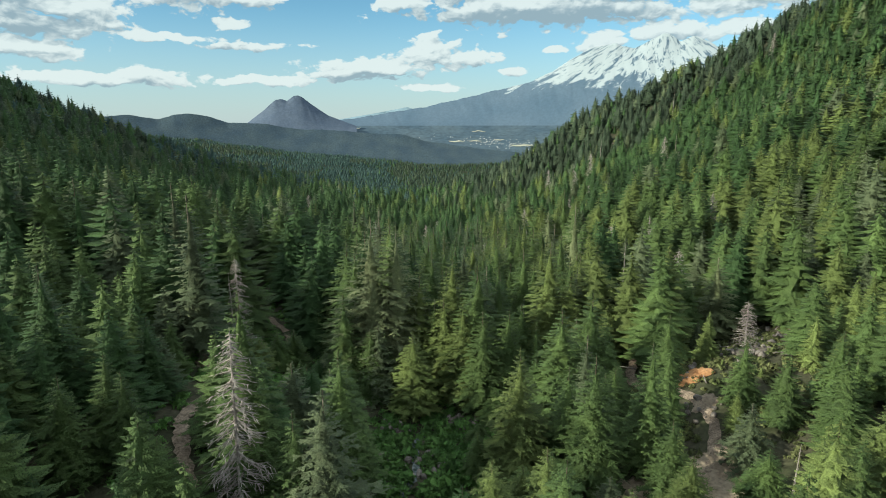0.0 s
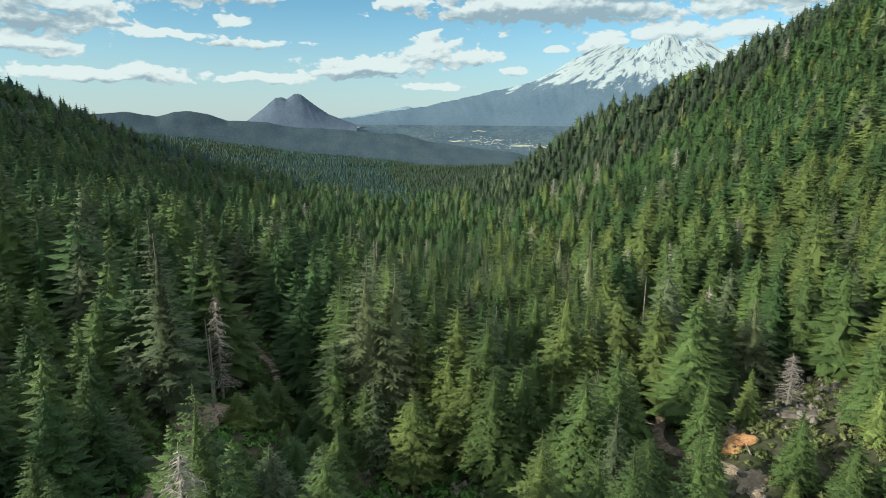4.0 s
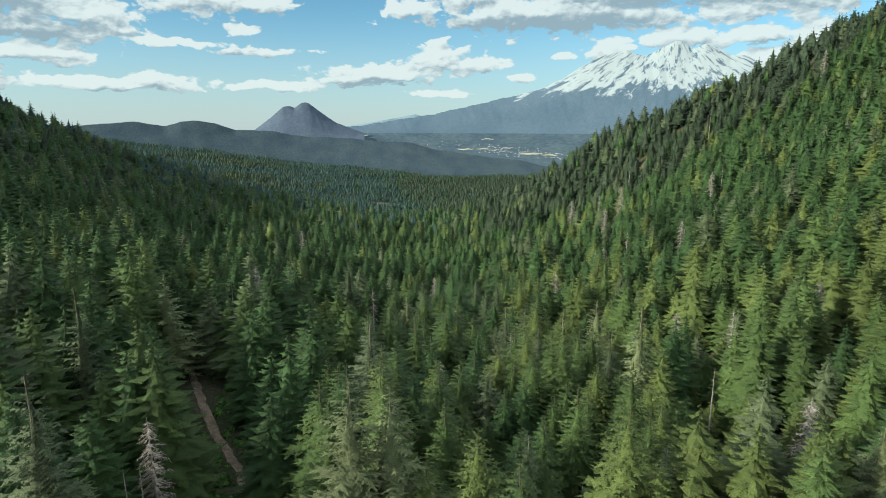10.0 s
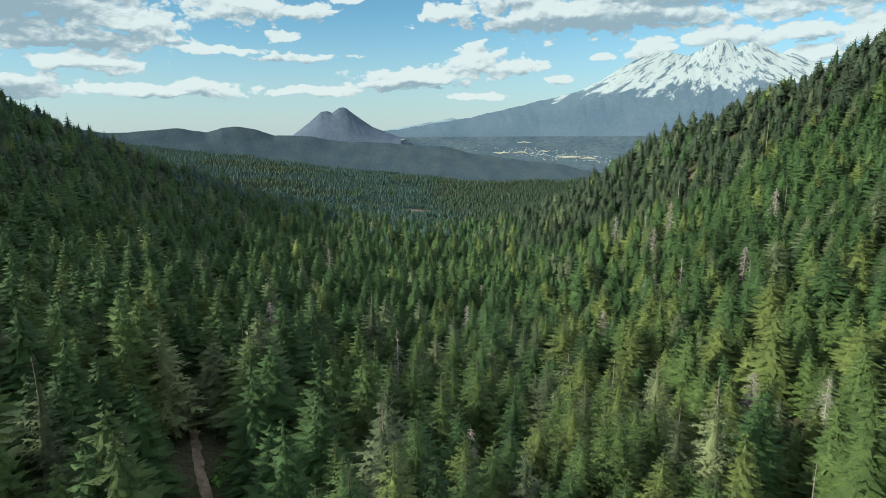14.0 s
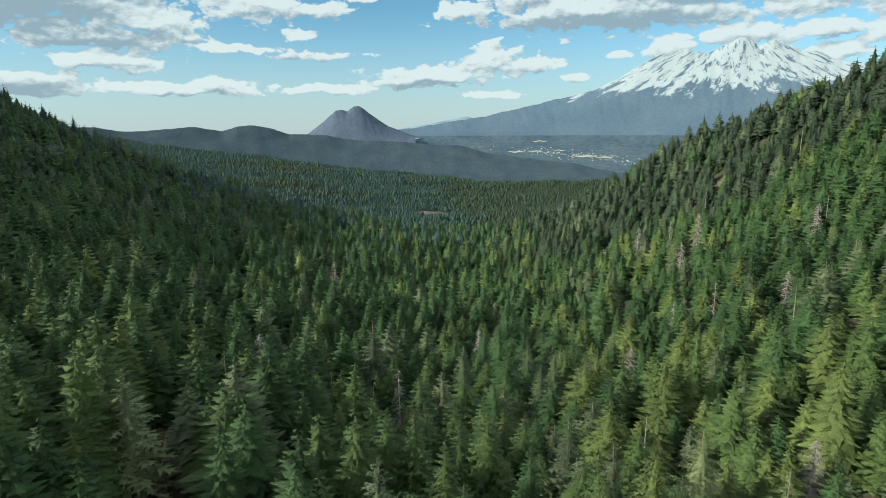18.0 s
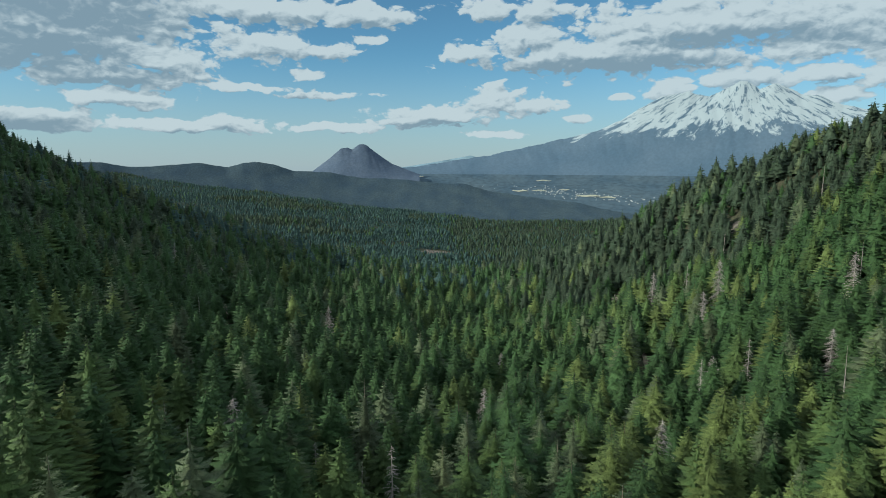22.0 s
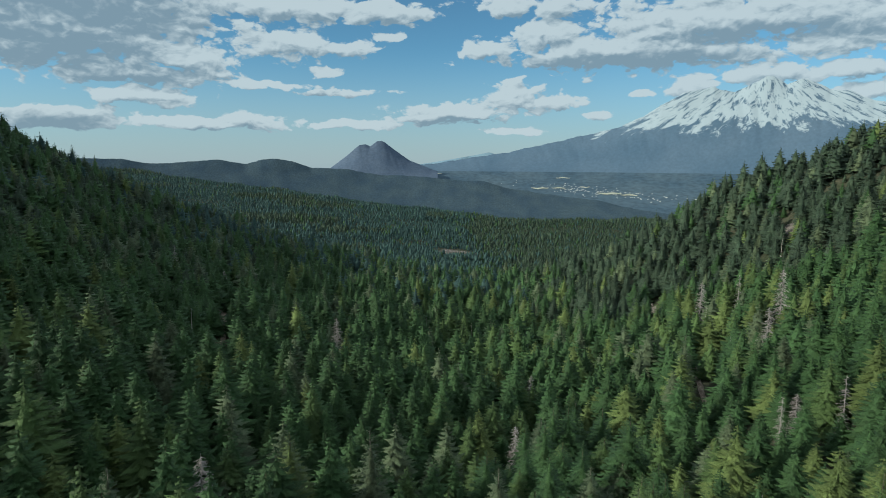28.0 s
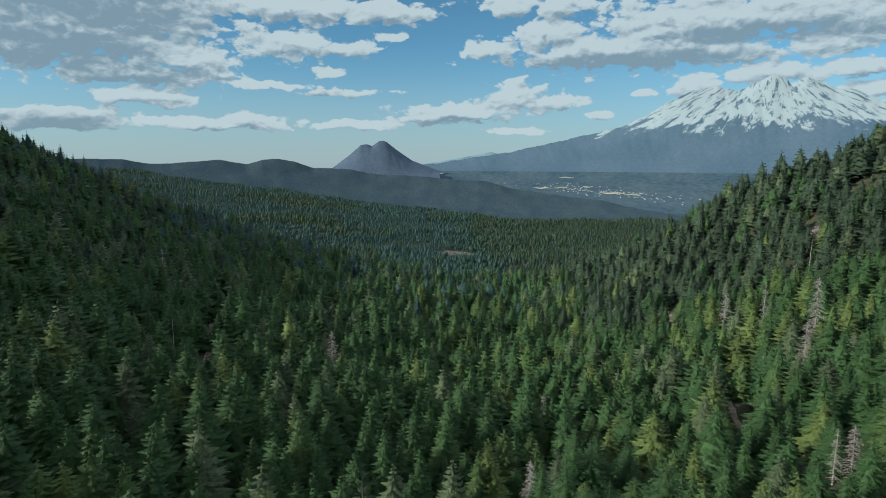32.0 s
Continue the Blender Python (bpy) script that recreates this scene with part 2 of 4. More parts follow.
def lacy(m, scale, share):
    """A copy of a foliage whose boughs are broken by small gaps between the needles."""
    c = m.copy()
    c.name = m.name + "_open"
    nt = c.node_tree
    geo, n = nt.nodes.new("ShaderNodeNewGeometry"), nt.nodes.new("ShaderNodeTexNoise")
    n.inputs["Scale"].default_value, n.inputs["Detail"].default_value = scale, 1.5
    nt.links.new(geo.outputs["Position"], n.inputs["Vector"])
    cut = nt.nodes.new("ShaderNodeMath")
    cut.operation = "GREATER_THAN"
    cut.inputs[1].default_value = share
    nt.links.new(n.outputs["Fac"], cut.inputs[0])
    clear, mix = nt.nodes.new("ShaderNodeBsdfTransparent"), nt.nodes.new("ShaderNodeMixShader")
    nt.links.new(cut.outputs[0], mix.inputs["Fac"])
    nt.links.new(clear.outputs[0], mix.inputs[1])
    nt.links.new(nt.nodes["Principled BSDF"].outputs[0], mix.inputs[2])
    nt.links.new(mix.outputs[0], nt.nodes["Material Output"].inputs["Surface"])
    return c


LACE = [lacy(m, 6.5, 0.44) for m in FOLIAGE]
LACE_COARSE = [lacy(m, 2.2, 0.39) for m in FOLIAGE]
BARK = material("bark", (0.08, 0.06, 0.045), (0.18, 0.14, 0.11), 1.5, 0.9, 8, 0.4, 0.3)
PALE_BARK = material("pale_bark", (0.20, 0.16, 0.13), (0.36, 0.30, 0.25), 1.5, 0.9, 8, 0.4, 0.3)
DEADWOOD = material("dead_wood", (0.24, 0.20, 0.19), (0.46, 0.41, 0.39), 2.0, 0.9, 9, 0.2, 0.2)
SOIL = material("forest_floor", (0.042, 0.050, 0.024), (0.095, 0.086, 0.058), 0.12, 0.95, 1.2, 0.5, 0.35)
SAND = material("sandy_soil", (0.26, 0.20, 0.15), (0.42, 0.34, 0.26), 0.25, 0.95, 2.0, 0.4, 0.2)
DIRT = material("trail_dirt", (0.17, 0.13, 0.10), (0.35, 0.27, 0.21), 0.7, 0.95, 3.5, 0.6, 0.4)
ORANGE = material("orange_earth", (0.42, 0.20, 0.09), (0.55, 0.30, 0.15), 0.5, 0.95, 2.5, 0.5, 0.2)
SCREE = material("scree", (0.11, 0.092, 0.080), (0.22, 0.185, 0.16), 0.3, 0.95, 1.5, 0.8, 0.3)
ROCK = material("grey_rock", (0.13, 0.11, 0.10), (0.31, 0.27, 0.25), 0.8, 0.9, 4, 0.5, 0.25)
BRUSH = needles("brush_leaves", (0.094, 0.204, 0.044), (0.149, 0.275, 0.066))
DRYBRUSH = needles("dry_brush_leaves", (0.105, 0.132, 0.044), (0.176, 0.187, 0.077))
WATER = material("creek_water", (0.05, 0.07, 0.07), (0.30, 0.33, 0.34), 1.2, 0.15, 5, 0.5, 0.2)


# ---- terrain ----
def smooth(a, b, x):
    t = np.clip((np.asarray(x, float) - a) / (b - a), 0, 1)
    return t * t * (3 - 2 * t)


def axis_x(y):
    return -2 - 0.00009 * np.clip(y, 0, 1400) ** 2 * 1.0 - 0.005 * np.clip(y, 0, None)


def floor_z(y):
    return -56 - 0.062 * np.clip(y, -300, 1400)


def bump(x, y, cx, cy, r, h):
    return h * np.exp(-((x - cx) ** 2 + (y - cy) ** 2) / (r * r))


def flank(x, y):
    u = x - axis_x(y)
    right = 0.00128 * np.clip(u, 0, 300) ** 2 + 0.11 * np.clip(u, 0, None) + 0.45 * np.clip(u - 300, 0, None)
    v = -u
    left = 0.0005 * np.clip(v, 0, 600) ** 2 + 0.12 * np.clip(v, 0, None)
    z = floor_z(y) + np.where(u > 0, right, left)
    z = z + bump(x, y, 153, 614, 90, 24) + bump(x, y, -45, 65, 55, 13) + bump(x, y, 50, 100, 40, 4)
    z = z + bump(x, y, 108, 240, 85, 9) + bump(x, y, -85, 200, 90, 6) + bump(x, y, 90, 480, 60, -6) + bump(x, y, -220, 480, 90, -8)
    return z


def ground_z(x, y):
    x, y = np.asarray(x, float), np.asarray(y, float)
    s = np.clip((x - 153) * 0.446 + (y - 614) * 0.895, 0, None)      # past the crest on the right
    q = np.clip((x + 387) * -0.30 + (y - 589) * 0.954, 0, None)      # past the crest on the left
    q = np.where(x < axis_x(y), q, 0)
    s = np.where(x > axis_x(y), s, 0)
    near = flank(x - 0.446 * s + 0.30 * q, y - 0.895 * s - 0.954 * q) - 0.42 * s - 0.35 * q
    near = np.maximum(near, floor_z(y) - 4 - 0.02 * np.clip(y - 900, 0, None)) - 0.32 * np.clip(y - 1700, 0, 900)
    far = -140 + 0.110 * np.clip(-x - 60, 0, 1100) + 0.012 * np.clip(y - 1200, 0, 450)
    far = far - 0.30 * np.clip(y - 1720, 0, 900)
    k = 12.0
    z = np.maximum(near, far) + k * np.exp(-np.abs(near - far) / k) * 0.3
    rough = 2.2 * np.sin(x * 0.045 + 1.3) * np.sin(y * 0.052 + 0.4) + 1.1 * np.sin(x * 0.13 + y * 0.07) + 0.8 * np.sin(y * 0.17 - x * 0.05)
    return z + rough


def mesh_from(name, verts, faces, mats, index=None, shade=False, soft=None, own=None):
    """A mesh from arrays: faces all with the same number of corners; soft: the way that foliage faces, at each corner."""
    me = bpy.data.meshes.new(name)
    verts, faces = np.asarray(verts, np.float32), np.asarray(faces, np.int32)
    n, k = faces.shape
    me.vertices.add(len(verts))
    me.vertices.foreach_set("co", verts.ravel())
    me.loops.add(n * k)
    me.loops.foreach_set("vertex_index", faces.ravel())
    me.polygons.add(n)
    me.polygons.foreach_set("loop_start", np.arange(0, n * k, k, dtype=np.int32))
    for m in mats:
        me.materials.append(m)
    if index is not None:
        me.polygons.foreach_set("material_index", np.asarray(index, np.int32))
    me.polygons.foreach_set("use_smooth", np.full(n, shade))
    me.update(calc_edges=True)
    if soft is not None:
        me.attributes.new("soft", "FLOAT_VECTOR", "POINT").data.foreach_set("vector", np.asarray(soft, np.float32).ravel())
    if own is not None:
        me.attributes.new("own", "FLOAT", "POINT").data.foreach_set("value", np.asarray(own, np.float32).ravel())
    return me


def outward(v, lift=0.8):
    """For each corner of a crown round the z axis, the way out from its axis and a little up."""
    r = np.hypot(v[:, 0], v[:, 1])
    n = np.stack([v[:, 0], v[:, 1], lift * r + 0.25 * (r < 0.012)], -1)
    return n / (np.linalg.norm(n, axis=1)[:, None] + 1e-9)


def grid_mesh(name, xs, ys, zf, mats):
    gx, gy = np.meshgrid(xs, ys)
    gz = zf(gx, gy)
    v = np.stack([gx, gy, gz], -1).reshape(-1, 3)
    nx = len(xs)
    i = (np.arange(len(ys) - 1)[:, None] * nx + np.arange(nx - 1)[None, :]).ravel()
    f = np.stack([i, i + 1, i + nx + 1, i + nx], -1)
    return mesh_from(name, v, f, mats, shade=True)


xs = np.concatenate([np.linspace(-2600, -500, 60)[:-1], np.arange(-500, 400, 7.5), np.linspace(400, 2600, 60)])
ys = np.concatenate([np.linspace(-700, -60, 30)[:-1], np.arange(-60, 720, 7.5), np.linspace(720, 2700, 110)[:-1], np.linspace(2700, 4700, 30)])
ground = new("ground", grid_mesh("ground", xs, ys, ground_z, [SOIL]))
tagged(ground, "brown forest floor of a wooded mountain valley", "ground", kind="structure")


# ---- far country ----
EYE = (-2.0, 85.0, 15.0)


def ridged(a, k, seed, octaves=4):
    """Ribs and gullies along a slope, 0 to 1."""
    out, amp, f = np.zeros_like(a), 1.0, 1.0
    rng = np.random.default_rng(seed)
    for _ in range(octaves):
        p, q = rng.uniform(0, 6.28, 2)
        out += amp * (1 - np.abs(np.sin(a * f + p + 1.6 * np.sin(k * 2.2 * f ** 0.6 + q + 0.7 * a) + 0.8 * np.sin(a * 0.37 * f + 5 * k))))
        amp, f = amp * 0.55, f * 2.1
    return out / 2.0


def far_ridge(name, dist, az, el, base_el, mat, label, category, rows=24, relief=0.02, ribs=0.5, lean=0.16, bulge=1.15, seed=1):
    """A height far off: az and el are degrees along its crest; its face leans back as it rises, cut by gullies."""
    n = len(az)
    a, e1 = np.radians(az), np.radians(el)
    pad = n // 14
    soft = np.convolve(np.pad(e1, pad, mode="edge"), np.ones(2 * pad + 1) / (2 * pad + 1), "valid")
    v = []
    for r in range(rows):
        k = r / (rows - 1)
        line = soft + (e1 - soft) * smooth(0.8, 1.0, k)
        e = np.radians(base_el) + (line - np.radians(base_el)) * k ** bulge
        d = dist * (1 - lean + lean * k + relief * (ridged(np.asarray(az) * ribs, k, seed) - 0.5) * k * k * math.sin(math.pi * (0.1 + 0.85 * k)))
        v.append(np.stack([EYE[0] + np.sin(a) * d, EYE[1] + np.cos(a) * d, EYE[2] + np.tan(e) * d], -1))
    v = np.concatenate(v)
    i = (np.arange(rows - 1)[:, None] * n + np.arange(n - 1)[None, :]).ravel()
    ob = new(name, mesh_from(name, v, np.stack([i, i + 1, i + n + 1, i + n], -1), [mat], shade=True))
    return tagged(ob, label, category, kind="structure")


# distance haze is painted into hills, butte, plain, ridge and flank as blue
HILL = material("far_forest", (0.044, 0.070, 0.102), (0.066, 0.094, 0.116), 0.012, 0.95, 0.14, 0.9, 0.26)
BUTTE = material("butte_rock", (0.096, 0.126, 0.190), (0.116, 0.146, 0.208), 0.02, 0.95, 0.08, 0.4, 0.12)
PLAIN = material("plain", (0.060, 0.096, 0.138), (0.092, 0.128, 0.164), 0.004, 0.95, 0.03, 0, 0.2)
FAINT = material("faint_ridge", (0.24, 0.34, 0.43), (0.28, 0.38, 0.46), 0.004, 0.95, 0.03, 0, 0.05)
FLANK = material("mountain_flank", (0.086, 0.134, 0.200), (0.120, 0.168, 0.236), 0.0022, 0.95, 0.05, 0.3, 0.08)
FIELD = material("dry_field", (0.38, 0.38, 0.30), (0.52, 0.50, 0.40), 0.01, 0.95, 0.1, 0, 0.1)
HOUSE = material("pale_walls", (0.42, 0.44, 0.44), (0.62, 0.62, 0.60), 0.02, 0.8, 0.2, 0, 0.1)


def add_snow(m, line, summit):
    """Snow above a ragged line, broken by ribs of rock that run down the slope."""
    nt = m.node_tree
    b = nt.nodes["Principled BSDF"]
    base = b.inputs["Base Color"].links[0].from_socket
    geo = nt.nodes.new("ShaderNodeNewGeometry")
    sep = nt.nodes.new("ShaderNodeSeparateXYZ")
    nt.links.new(geo.outputs["Position"], sep.inputs[0])

    def sums(op, *a):
        q = nt.nodes.new("ShaderNodeMath")
        q.operation = op
        for k, s in enumerate(a):
            if isinstance(s, bpy.types.NodeSocket):
                nt.links.new(s, q.inputs[k])
            else:
                q.inputs[k].default_value = s
        return q.outputs[0]

    # streaks that spread from the summits: across the slope by the way down
    sx, sz = summit
    down = sums("MAXIMUM", sums("SUBTRACT", sz + 160.0, sep.outputs["Z"]), 60.0)
    across = sums("DIVIDE", sums("SUBTRACT", sep.outputs["X"], sx), down)
    fac = []
    for fx, fz, detail, rough in ((2.2, 0.0045, 4, 0.6), (9.0, 0.014, 7, 0.7)):
        at = nt.nodes.new("ShaderNodeCombineXYZ")
        nt.links.new(sums("MULTIPLY", across, fx), at.inputs["X"])
        nt.links.new(sums("MULTIPLY", sep.outputs["Z"], fz), at.inputs["Y"])
        n = nt.nodes.new("ShaderNodeTexNoise")
        n.inputs["Scale"].default_value, n.inputs["Detail"].default_value, n.inputs["Roughness"].default_value = 1.0, detail, rough
        n.inputs["Distortion"].default_value = 0.5
        nt.links.new(at.outputs[0], n.inputs["Vector"])
        fac.append(n.outputs["Fac"])
    above = sums("MULTIPLY_ADD", sums("SUBTRACT", sep.outputs["Z"], line), 0.008, sums("MULTIPLY", sums("SUBTRACT", fac[0], 0.5), 3.2))
    above = sums("MINIMUM", above, 0.30)
    ribs = sums("MULTIPLY_ADD", sums("SUBTRACT", fac[1], 0.5), -4.4, above)
    edge = nt.nodes.new("ShaderNodeMapRange")
    edge.inputs["From Min"].default_value, edge.inputs["From Max"].default_value = -0.10, 0.22
    nt.links.new(ribs, edge.inputs["Value"])
    mix = nt.nodes.new("ShaderNodeMix")
    mix.data_type = "RGBA"
    nt.links.new(edge.outputs["Result"], mix.inputs["Factor"])
    nt.links.new(base, mix.inputs["A"])
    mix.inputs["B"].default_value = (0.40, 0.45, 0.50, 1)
    nt.links.new(mix.outputs["Result"], b.inputs["Base Color"])


add_snow(FLANK, 300.0, (1718.0, 655.0))


def crest(points, lo, hi, n, seed=0, wob=0.0):
    p = np.array(points, float)
    a = np.linspace(lo, hi, n)
    e = np.interp(a, p[:, 0], p[:, 1])
    rng = np.random.default_rng(seed)
    for f in (0.5, 1.3, 3.1, 7.3):
        e = e + wob / f ** 0.5 * np.sin(a * f * 2 + rng.uniform(0, 6))
    return a, e


HILL_LINE = [(-60, 2.6), (-47, 1.9), (-42.9, 1.2), (-40.3, 0.36), (-36.2, 0.25), (-34.0, -0.09), (-31.3, 0.02), (-28.4, 0.28), (-26.2, -0.12), (-24.9, 0.25), (-23.4, 0.36), (-22.1, 0.15),
             (-20.3, -0.43), (-17.1, -0.59), (-13.9, -1.1), (-9.4, -1.29), (-5.6, -1.67), (-3.9, -1.66), (-1.7, -2.31), (1.6, -2.82), (5.3, -3.21), (6.9, -3.39), (9.0, -3.88), (14, -4.6)]
MOUNTAIN_LINE = [(-13, -0.5), (-9.9, -0.14), (-8.1, 0.0), (-4.5, 0.69), (-1.8, 0.96), (0.9, 1.66), (3.6, 2.18), (6.1, 2.74), (8.7, 3.43), (10.6, 4.25), (12.5, 5.45), (13.8, 6.22), (15.2, 6.45), (16.2, 6.6), (16.8, 6.24),
                 (17.9, 6.09), (19.1, 6.65), (20.0, 7.18), (20.3, 7.34), (20.7, 7.3), (21.0, 7.05), (21.7, 6.5), (22.1, 6.62), (22.7, 6.92), (23.0, 6.85), (23.9, 6.38), (24.9, 5.88), (26.0, 5.85), (27.1, 5.22), (28.5, 4.71), (33.0, 3.04), (38.9, 0.75), (55, -1)]
BUTTE_LINE = [(-19.6, -1.0), (-18.7, -0.54), (-17.1, 0.65), (-15.9, 1.66), (-15.3, 1.74), (-14.85, 1.58), (-14.2, 2.05), (-13.8, 2.1), (-13.5, 1.98), (-12.7, 1.37), (-11.1, 0.24), (-9.7, -0.3), (-8.4, -0.8)]
FAINT_LINE = [(-14, -0.6), (-10.3, -0.14), (-7.8, 0.25), (-5.6, 0.63), (-3.4, 1.05), (-2.0, 0.58), (1.5, 0.1)]
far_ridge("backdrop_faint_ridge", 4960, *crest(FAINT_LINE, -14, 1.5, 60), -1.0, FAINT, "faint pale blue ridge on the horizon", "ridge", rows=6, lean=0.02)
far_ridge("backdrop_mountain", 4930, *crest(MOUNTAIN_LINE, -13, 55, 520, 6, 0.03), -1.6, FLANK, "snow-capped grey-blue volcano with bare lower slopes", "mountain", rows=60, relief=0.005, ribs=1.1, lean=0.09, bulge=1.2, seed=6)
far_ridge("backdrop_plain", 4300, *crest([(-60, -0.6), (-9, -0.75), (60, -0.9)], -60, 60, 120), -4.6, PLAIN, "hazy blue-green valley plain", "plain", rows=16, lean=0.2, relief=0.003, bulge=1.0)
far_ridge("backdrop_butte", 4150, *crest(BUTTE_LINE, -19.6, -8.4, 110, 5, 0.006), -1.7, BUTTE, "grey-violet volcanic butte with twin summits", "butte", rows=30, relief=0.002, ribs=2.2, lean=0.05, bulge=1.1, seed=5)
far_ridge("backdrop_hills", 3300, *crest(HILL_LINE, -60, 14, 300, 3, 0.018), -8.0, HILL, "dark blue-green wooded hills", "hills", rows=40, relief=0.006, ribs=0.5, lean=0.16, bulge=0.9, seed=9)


def plain_point(az, el):
    k = (el + 4.6) / (-0.8 + 4.6)
    d = 4300 * (0.8 + 0.2 * k)
    a = radians(az)
    return EYE[0] + math.sin(a) * d, EYE[1] + math.cos(a) * d, EYE[2] + math.tan(radians(el)) * d


def box_arrays(cx, cy, cz, sx, sy, sz, turn):
    c, s = math.cos(turn), math.sin(turn)
    v = [(cx + c * x - s * y, cy + s * x + c * y, cz + z) for z in (-3, sz) for x, y in ((-sx, -sy), (sx, -sy), (sx, sy), (-sx, sy))]
    v.append((cx, cy, cz + sz * 1.5))
    f = [(0, 1, 5), (0, 5, 4), (1, 2, 6), (1, 6, 5), (2, 3, 7), (2, 7, 6), (3, 0, 4), (3, 4, 7), (4, 5, 8), (5, 6, 8), (6, 7, 8), (7, 4, 8)]
    return v, f


town_v, town_f = [], []
rng_town = random.Random(4)
for n in range(150):
    az = rng_town.gauss(6.5, 3.6)
    el = -2.15 - 0.09 * (az - 2) + rng_town.gauss(0, 0.22)
    px, py, pz = plain_point(az, min(el, -1.6))
    v, f = box_arrays(px, py, pz, rng_town.uniform(2, 6), rng_town.uniform(2, 4), rng_town.uniform(1.5, 3), rng_town.uniform(0, 3))
    town_f += [tuple(i + len(town_v) for i in t) for t in f]
    town_v += v
tagged(new("town", mesh_from("town", town_v, town_f, [HOUSE])), "tiny pale houses of a distant town on the plain", "town", kind="stuff")
field_v, field_f = [], []
for az, el, wide, deep in ((1.4, -2.35, 1.6, 0.06), (3.2, -2.3, 1.4, 0.05), (7.8, -2.75, 2.2, 0.08), (9.6, -2.85, 1.5, 0.07), (5.6, -2.2, 1.0, 0.04), (-11.5, -1.02, 1.6, 0.05), (-8.5, -1.0, 1.0, 0.04), (3.6, -1.35, 1.4, 0.04)):
    n, o = 12, len(field_v)
    for i in range(n):
        k = i / (n - 1)
        for side in (-1, 1):
            px, py, pz = plain_point(az + (k - 0.5) * wide, el + side * deep * math.sin(math.pi * (0.08 + 0.84 * k)) + 0.03 * math.sin(9 * k + az))
            field_v.append((px, py - 6, pz + 2.5))
    field_f += [(o + 2 * i, o + 2 * i + 2, o + 2 * i + 3, o + 2 * i + 1) for i in range(n - 1)]
tagged(new("backdrop_field", mesh_from("field", field_v, field_f, [FIELD])), "pale dry fields on the distant plain", "field", kind="structure")


# ---- trees ----
def conifer(seed, boughs, pairs, ratio, start=0.08, droop=1.0, ragged=0.16, taper=0.72, gap=0.0, fat=0.34):
    """A crown of boughs set in a spiral round the leader, one high, as triangles: rising at the top, drooping below,
    each a ridge with sprays that hang to both sides. pairs: side sprays on each bough."""
    rng = np.random.default_rng(seed)
    V, T = [], []
    up = np.array([0, 0, 1.0])
    for i in range(boughs):
        if rng.uniform() < gap:
            continue
        k = min(1 - (1 - (i + rng.uniform(0.1, 0.9)) / boughs) ** 0.6, 0.97)
        z = up * (start + (1 - start) * k)
        a = i * 2.39996 + rng.normal(0, 0.3)
        L = ratio * (1 - k) ** taper * (0.7 + 0.3 * min(1, k * 6)) * max(0.45, 1 + rng.normal(0, ragged)) + 0.007
        d = np.array([math.cos(a), math.sin(a), 0.0])
        s = np.array([-d[1], d[0], 0.0])
        tilt = math.radians(16 * k ** 1.3 - 15 * droop * (1 - k) + rng.normal(0, 7))
        ahead = d + up * math.tan(tilt)
        wid = (L * fat + 0.004) * rng.uniform(0.8, 1.2)
        sag = up * L * 0.08

        def spine(f):
            return z + ahead * L * f - sag * f * f

        if pairs <= 1:
            o = len(V)
            m = spine(0.55)
            hang = up * wid * 0.75
            V += [z + up * 0.02, m + s * wid - hang, spine(1.0), m - s * wid - hang]
            T += [(o, o + 1, o + 2), (o, o + 2, o + 3)]
            continue
        for j in range(pairs):
            f = 0.18 + 0.70 * j / pairs
            g = f + 0.62 / pairs
            reach = wid * (1.1 - 0.55 * f) * rng.uniform(0.7, 1.3)
            c, e = spine(f), spine(g)
            out = d * L * (0.14 + 0.12 * f)
            p = len(V)
            V += [c, e, c + s * reach + out - up * reach * rng.uniform(0.12, 0.5), c - s * reach + out - up * reach * rng.uniform(0.12, 0.5)]
            T += [(p, p + 1, p + 2), (p, p + 3, p + 1)]
        p = len(V)
        V += [spine(0.62) + s * wid * 0.3 - up * wid * 0.1, spine(0.62) - s * wid * 0.3 - up * wid * 0.1, spine(1.08)]
        T.append((p, p + 1, p + 2))
    o = len(V)                       # the leader
    V += [(0.008, 0, 0.93), (-0.004, 0.007, 0.93), (-0.004, -0.007, 0.93), (0, 0, 1.0)]
    T += [(o, o + 1, o + 3), (o + 1, o + 2, o + 3), (o + 2, o, o + 3)]
    return np.array(V), np.array(T, int)


def stem(height, radius, sides=6, lean=0.0, rings=4):
    V, T = [], []
    for r in range(rings):
        k = r / (rings - 1)
        rad = radius * (1 - 0.93 * k)
        for s in range(sides):
            a = 6.283 * s / sides
            V.append((math.cos(a) * rad + lean * k * k, math.sin(a) * rad, height * k))
    for r in range(rings - 1):
        for s in range(sides):
            a, b = r * sides + s, r * sides + (s + 1) % sides
            T += [(a, b, b + sides), (a, b + sides, a + sides)]
    return np.array(V), np.array(T, int)


